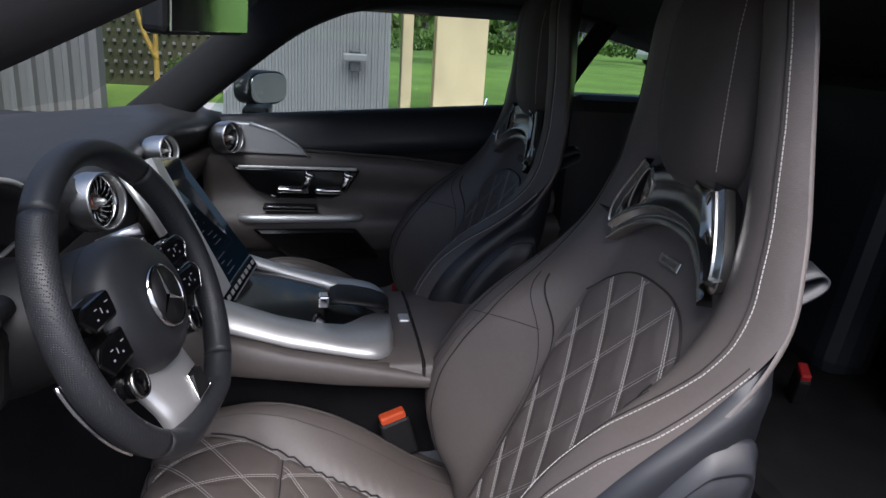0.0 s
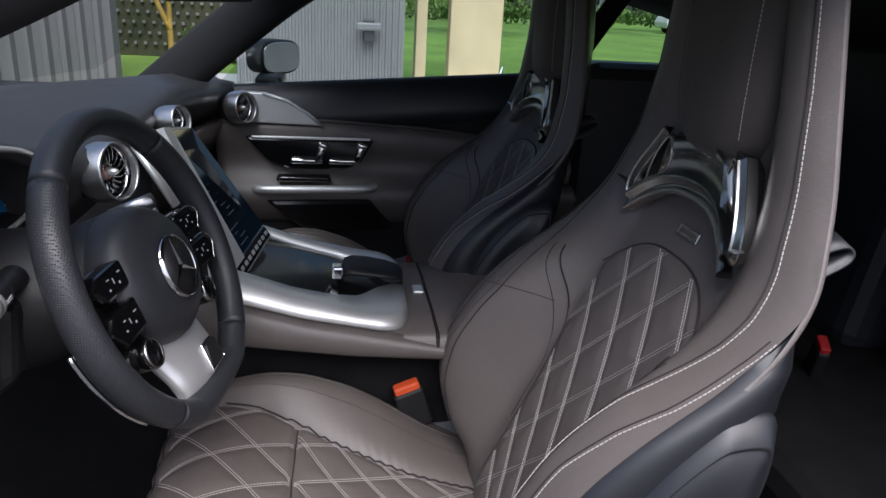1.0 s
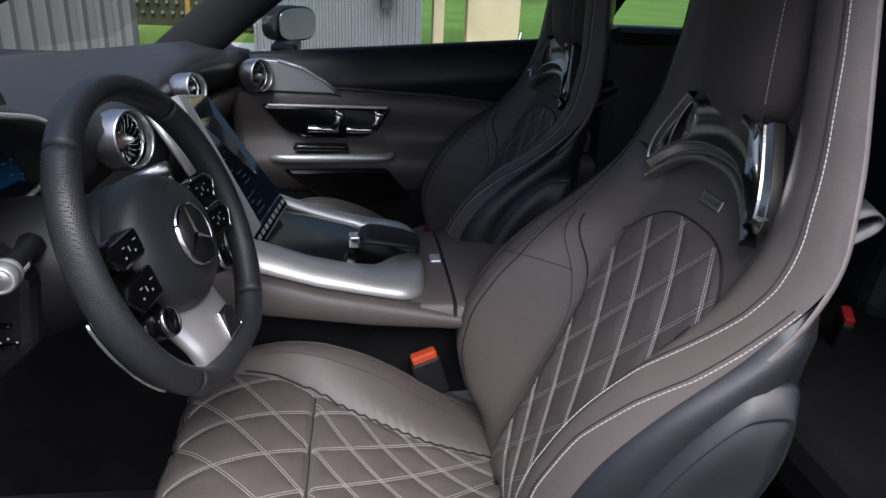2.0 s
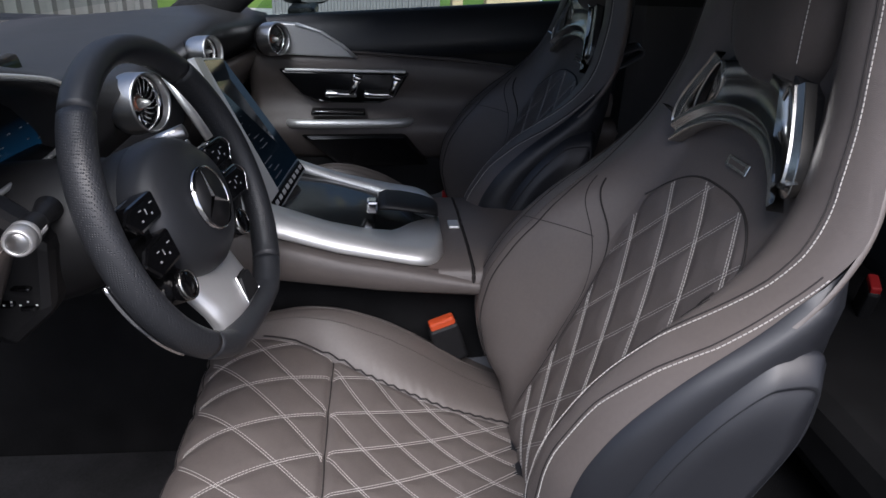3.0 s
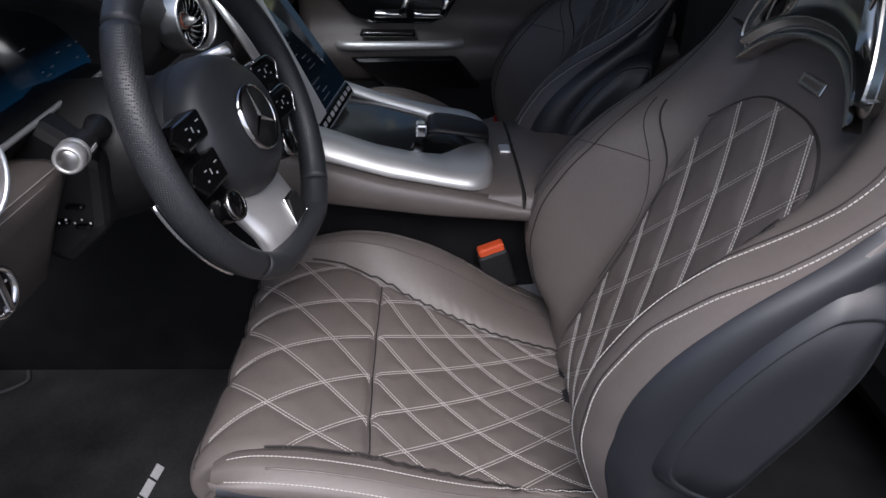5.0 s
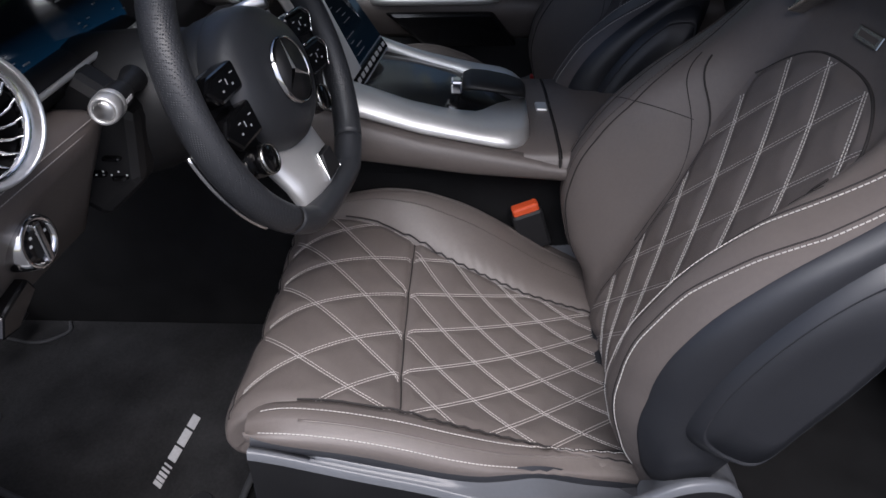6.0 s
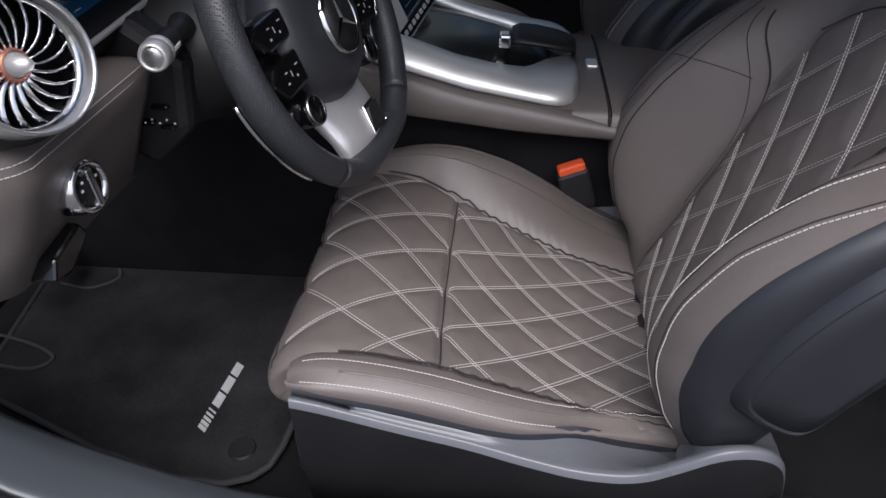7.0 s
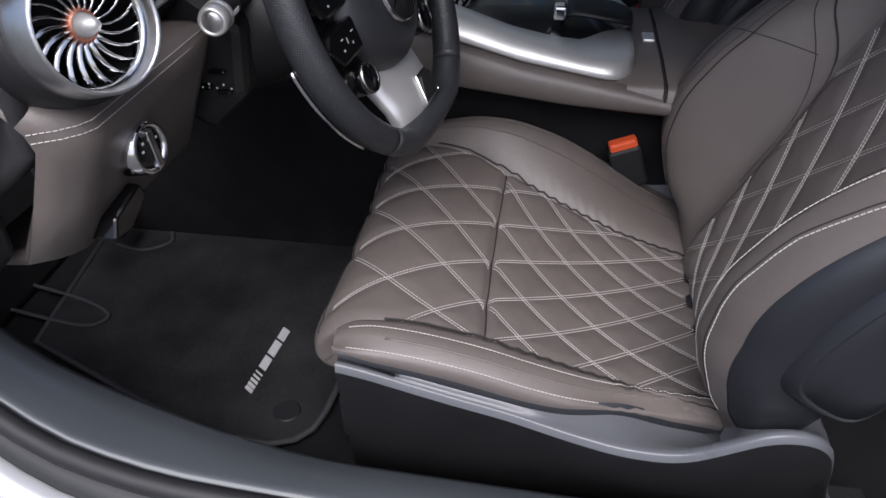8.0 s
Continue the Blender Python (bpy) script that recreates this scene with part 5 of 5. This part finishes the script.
        part("inner_seam", tube([back_point(s * (soft(INNER, z) + 0.012), z, 0.0003)[0] for z in np.linspace(0.52, 0.775, 40)], 0.0007, 5, up=(0, 1, 0)), SEAM, seat)
        if s > 0:
            part("pad_seam", tube([back_point(s * x, 0.695 + 0.010 * math.sin((x - 0.15) / 0.08 * 3.14), 0.0003)[0] for x in np.linspace(0.150, 0.232, 24)], 0.0006, 5, up=(0, 1, 0)), SEAM, seat)
    # quilted back panel with an arched top
    def arch(x):
        return 0.822 - 0.055 * (abs(x) / 0.135) ** 3
    Z0 = 0.65
    def half(z):
        return min(0.137, soft(INNER, z))
    def qpoint(x, z):
        k = min(1, max(0, (arch(x) - z) / 0.015)) * min(1, max(0, (half(z) - abs(x)) / 0.012))
        return back_point(x, z, 0.0015 + quilt(x, z - Z0, BQ, 0.005) * k)
    rows = []
    for f in np.linspace(0, 1, 110):
        row = []
        for u in np.linspace(-1, 1, 80):
            x = u * half(0.37 + 0.445 * f)
            row.append(qpoint(x, 0.37 + (arch(x) - 0.37) * f)[0])
        rows.append(row)
    part("back_insert", grid(rows), BROWN, seat, "diamond-quilted brown leather", True)
    for family, r in zip(BQ, (0.00055, 0.00032)):
        runs = lattice(family, 0.38 - Z0, 0.172, lambda x, s: abs(x) < half(Z0 + s) - 0.003 and Z0 + s < arch(x) - 0.002, lambda x, s: qpoint(x, Z0 + s))
        link("back_stitching", stitches(runs, 0.0046, 0.0034, r), STITCH, seat, "pale grey double stitching", False)
    part("arch_seam", tube([back_point(x, arch(x), 0.0008)[0] for x in np.linspace(-0.136, 0.136, 40)], 0.0018, 6, up=(0, 1, 0)), SEAM, seat)
    # badge
    bp, bn = back_point(0, 0.852, 0.001)
    bm_ = facing(bp.x, bp.y, bp.z, bn)
    badge = part("badge", put(rbox(-0.026, 0.026, -0.0075, 0.0075, 0, 0.0025, 0.001, 1), bm_), DARKCHROME, seat, "small plain metal badge")
    part("badge_inlay", put(rbox(-0.019, 0.019, -0.003, 0.003, 0.0025, 0.0028, 0), bm_), BROWN_DARK, badge)
    # metal bow under the head pad: a saddle, two lower arms and two side arms round dark openings
    def strap(path, width, wide, out=(0, 1, 0), crease=0.0025, n=24):
        rows = []
        pts = smooth_path(path, n)
        for i, p in enumerate(pts):
            d = (pts[min(n, i + 1)] - pts[max(0, i - 1)]).normalized()
            o = Vector(out)
            w = d.cross(o).normalized()
            o = w.cross(d).normalized() if w.cross(d).dot(Vector(out)) > 0 else -w.cross(d).normalized()
            h = (width + (wide - width) * abs(2 * i / n - 1)) / 2
            rows.append([p - w * h - o * 0.014, p - w * h - o * 0.001, p - w * h * 0.92 + o * 0.0005, p - w * h * 0.30 + o * crease, p - w * h * 0.15 + o * crease * 0.4, p + w * h * 0.90 - o * crease * 0.3, p + w * h - o * 0.002, p + w * h - o * 0.014])
        return thick(grid(rows), 0.002)
    rows = []
    for f in np.linspace(-1, 1, 49):
        a = abs(f)
        x = f * 0.132
        drop = 0.050 * a ** 2.6
        yo = -0.116 + 0.028 * a ** 2
        up = 0.004 + 0.046 * min(1, max(0, (0.62 - a) / 0.10))
        rows.append([(x, yo - 0.020, 0.922 - drop + up), (x, yo + 0.002, 0.922 - drop + up), (x, yo - 0.010 * (1 - a), 0.922 - drop + up * 0.55), (x, yo - 0.003, 0.926 - drop), (x, yo + 0.004, 0.921 - drop), (x, yo + 0.0045, 0.917 - drop), (x, yo - 0.003, 0.911 - drop), (x, yo - 0.002, 0.905 - drop), (x, yo + 0.005, 0.900 - drop), (x, yo + 0.004, 0.896 - drop), (x, yo - 0.016, 0.893 - drop)])
    bowp = part("metal_bow", grid(rows), DARKCHROME, seat, "smoked chrome bow", True)
    for s in (-1, 1):
        side = [(0.128, -0.094, 0.868), (0.140, -0.092, 0.872), (0.140, -0.094, 0.892), (0.130, -0.099, 0.915), (0.112, -0.106, 0.942), (0.094, -0.112, 0.968)]
        part("bow_side", strap([(s * x, y, z) for x, y, z in side], 0.018, 0.016, crease=0.004), DARKCHROME, bowp)
        part("bow_opening", prism([(s * 0.126, 0.885), (s * 0.130, 0.900), (s * 0.100, 0.955), (s * 0.064, 0.975), (s * 0.064, 0.925), (s * 0.082, 0.905)], (-0.150, -0.122), "y", 0.002), BLACK, bowp, "dark opening")
        part("opening_lip", tube(smooth_path([(s * a, -0.108 - 0.004 * (a < 0.09), b) for a, b in ((0.121, 0.886), (0.121, 0.904), (0.100, 0.940), (0.080, 0.962), (0.070, 0.945), (0.074, 0.922), (0.094, 0.902), (0.121, 0.886))], 40), 0.0026, 8, up=(0, 1, 0)), DARKCHROME, bowp, smooth=True)
    # head pad
    pad = []
    for z, k, d in ((0.955, 0.55, -0.012), (0.965, 0.80, -0.003), (0.985, 0.93, 0.004), (1.02, 0.99, 0.008), (1.08, 1.0, 0.009), (1.14, 0.97, 0.007), (1.18, 0.90, 0.0), (1.205, 0.78, -0.014), (1.215, 0.6, -0.035)):
        row = []
        for a in np.linspace(-1, 1, 25):
            row.append((0.098 * k * a, -0.108 + d - 0.030 * abs(a) ** 3.5, z))
        row += [(0.098 * k * 0.98, -0.172, z), (-0.098 * k * 0.98, -0.172, z)]
        pad.append(row)
    part("head_pad", grid(pad, wrap=True, caps=True), BROWN_DARK, seat, "brown leather head pad", True)
    ks = [(0.985, 0.93, 0.004), (1.02, 0.99, 0.008), (1.08, 1.0, 0.009), (1.14, 0.97, 0.007), (1.18, 0.90, 0.0)]
    for s in (-1, 1):
        hp = []
        for z in np.linspace(0.985, 1.18, 50):
            k, d = lerp([(a, b) for a, b, _ in ks], z), lerp([(a, c) for a, _, c in ks], z)
            hp.append(((s * 0.098 * k * 0.80, -0.108 + d - 0.030 * 0.80 ** 3.5 + 0.0012, z), (0, 1, 0)))
        link("pad_stitching", stitches([hp], 0.0050, 0.0036, 0.0005), STITCH if s < 0 else BROWN_DARK, seat, "", False)
        wing = []
        for z in np.linspace(0.79, 1.228, 40):
            x = 0.278 * soft(BACK_WIDE, z)
            y0 = back_front(x, z)
            wing.append([(s * (x - 0.002), y0 + 0.0008, z), (s * (x + 0.0005), y0 - 0.002, z), (s * (x - 0.001), y0 - 0.006, z), (s * (x - 0.010), y0 - 0.012, z), (s * (x - 0.026), y0 - 0.020, z)])
        part("wing_side", grid(wing), BROWN, seat, "brown leather wing side", True)
    # belt guide loop on the outer flank
    loop = smooth_path([(-0.20, -0.120, 0.862), (-0.20, -0.155, 0.878), (-0.198, -0.182, 0.893), (-0.196, -0.184, 0.906), (-0.195, -0.168, 0.908), (-0.195, -0.120, 0.890)], 24)
    lp = []
    for p in loop:
        lp.append([p + Vector((-0.006, 0, -0.004)), p + Vector((0.022, 0, 0.004))])
    part("belt_loop", thick(grid(lp), 0.003), BLACK_LEATHER, seat, "black leather belt loop", True)
    return seat


driver_seat = build_seat()
passenger_seat = copy_thing(driver_seat, Matrix.Translation((SEAT_DX, 0.19, 0.225)))
tagged(passenger_seat, "brown leather sports bucket seat beside the passenger door")
arc = [Vector((SEAT_DX - 0.278 * soft(BACK_WIDE, z) - 0.002, back_front(0.278 * soft(BACK_WIDE, z), z) - 0.018, z)) for z in np.linspace(0.845, 0.945, 20)]
part("wing_trim", tube(arc, lambda f: 0.0015 + 0.0065 * math.sin(math.pi * f), 8, 1.6), CHROME, passenger_seat, "curved chrome belt guide trim", True)


def buckle(x, y, z, label, name="belt_buckle", lean=0.0, mat=ORANGE):
    m = pose(x, y, z, -18, 0, lean)
    b = thing(name, m, label, "buckle", "seat belt buckles")
    part("housing", put(rbox(-0.012, 0.012, -0.026, 0.026, -0.075, 0.0, 0.006), m), BLACK, b)
    part("release_button", put(rbox(-0.010, 0.010, -0.022, 0.022, -0.004, 0.012, 0.004), m), mat, b, "orange release button" if mat == ORANGE else "dull red release button")
    part("stem", put(rbox(-0.006, 0.006, -0.012, 0.012, -0.20, -0.07, 0.003), m), BLACK, b)
    return b


buckle(0.240, 0.205, 0.497, "seat belt buckle with orange button beside the seat cushion", lean=8)
buckle(0.354, -0.644, 0.50, "rear belt buckle with dull red button on dark rear shelf", lean=70, mat=RED)
buckle(0.52, -0.1, 0.4, "seat belt buckle hidden beside the passenger seat", mat=RED)

# rear bench and shelf
rear = thing("rear_bench", (0.38, -0.8, 0.4), "small dark rear bench behind the front seats", "rear seat")
part("shelf", rbox(-0.36, 1.12, -1.1, -0.38, 0.30, 0.43, 0.04), CARPET_LOW, rear)
for x0 in (-0.15, 0.47):
    part("backrest", put(rbox(x0, x0 + 0.46, -0.07, 0.07, 0, 0.70, 0.05, 3), pose(0, -0.86, 0.40, 8, 0, 0)), BLACK_LEATHER, rear, "dark leather rear backrest")

# ---- floor mats, pedals ----
MZ = 0.238
mat_obj = thing("floor_mat", (0.0, 0.85, MZ), "black velour floor mat with grey emblem bars", "floor mat")
outline = [(0.255, 0.56), (-0.033, 0.602), (-0.130, 0.612), (-0.165, 0.622), (-0.186, 0.642), (-0.198, 0.675), (-0.195, 0.742), (-0.155, 0.88), (-0.108, 0.998), (-0.06, 1.12), (0.255, 1.16)]
part("carpet", prism(outline, (MZ - 0.006, MZ), "z", 0.002), CARPET, mat_obj)
part("binding", tube([Vector((a, b, MZ - 0.001)) for a, b in outline], 0.0055, 8, 0.8), BRAID, mat_obj, "dark woven binding", True)
part("fixing", lathe([(0, 0.002), (0.018, 0.002), (0.020, 0.0), (0.020, -0.004)], 24, pose(-0.140, 0.668, MZ + 0.001)), BLACK, mat_obj, "round black fixing")
tm = Matrix(((0.82, 0.25, 0, -0.048), (-0.10, 0.95, 0, 0.730), (0, 0, 1, MZ + 0.001), (0, 0, 0, 1)))
for i in range(5):
    w = 0.0042 - 0.0006 * i
    x0 = -0.082 + i * 0.0105
    part("emblem_bar", put(prism([(x0, -0.007), (x0 + 2 * w, -0.007), (x0 + 2 * w + 0.007, 0.008), (x0 + 0.007, 0.008)], (0, 0.0012), "z"), tm), GREY_PRINT, mat_obj)
for x0, w in ((-0.026, 0.030), (0.010, 0.036), (0.052, 0.030)):
    part("emblem_bar", put(prism([(x0, -0.007), (x0 + w, -0.007), (x0 + w + 0.006, 0.008), (x0 + 0.006, 0.008)], (0, 0.0012), "z"), tm), GREY_PRINT, mat_obj)
for pts in ([(0.075, 1.24), (0.045, 1.10), (0.02, 1.04), (0.0, 1.035), (-0.015, 1.06), (-0.01, 1.12), (0.01, 1.24)], [(0.20, 1.12), (0.19, 1.06), (0.22, 1.02), (0.25, 1.03)]):
    part("cutout_binding", tube(smooth_path([(a, b, MZ + 0.001) for a, b in pts], 30), 0.004, 6, 0.7), BRAID, mat_obj, "", True)
ped = thing("pedal_set", (0.05, 1.1, 0.3), "dark foot pedals with a bright metal edge", "pedals")
part("brake_pedal", put(rbox(-0.035, 0.035, -0.006, 0.006, -0.04, 0.04, 0.006), pose(0.10, 1.10, 0.38, -35, 0, 0)), BLACK, ped)
part("pedal_arm", tube([Vector((0.10, 1.11, 0.39)), Vector((0.10, 1.16, 0.55))], 0.007, 8), BLACK, ped)
part("accelerator", put(rbox(-0.025, 0.025, -0.006, 0.006, -0.08, 0.08, 0.005), pose(0.20, 1.13, 0.34, -35, 0, 0)), BLACK, ped)
part("pedal_edge", tube([Vector((0.062, 1.066, 0.40)), Vector((0.062, 1.075, 0.365))], 0.003, 6), SILVER, ped, "bright metal edge")
clip = part("rail_clip", rbox(-0.153, -0.147, 0.500, 0.518, 0.224, 0.236, 0.001, 1), MARK)
tagged(clip, "small white clip on dark floor carpet under seat", "clip")
part("wiper_lever", tube([Vector((0.10, 0.602, 0.838)), Vector((0.10, 0.575, 0.850)), Vector((0.10, 0.550, 0.861))], 0.007, 10, 1.3), COLLAR, col, "grey metal lever", True)
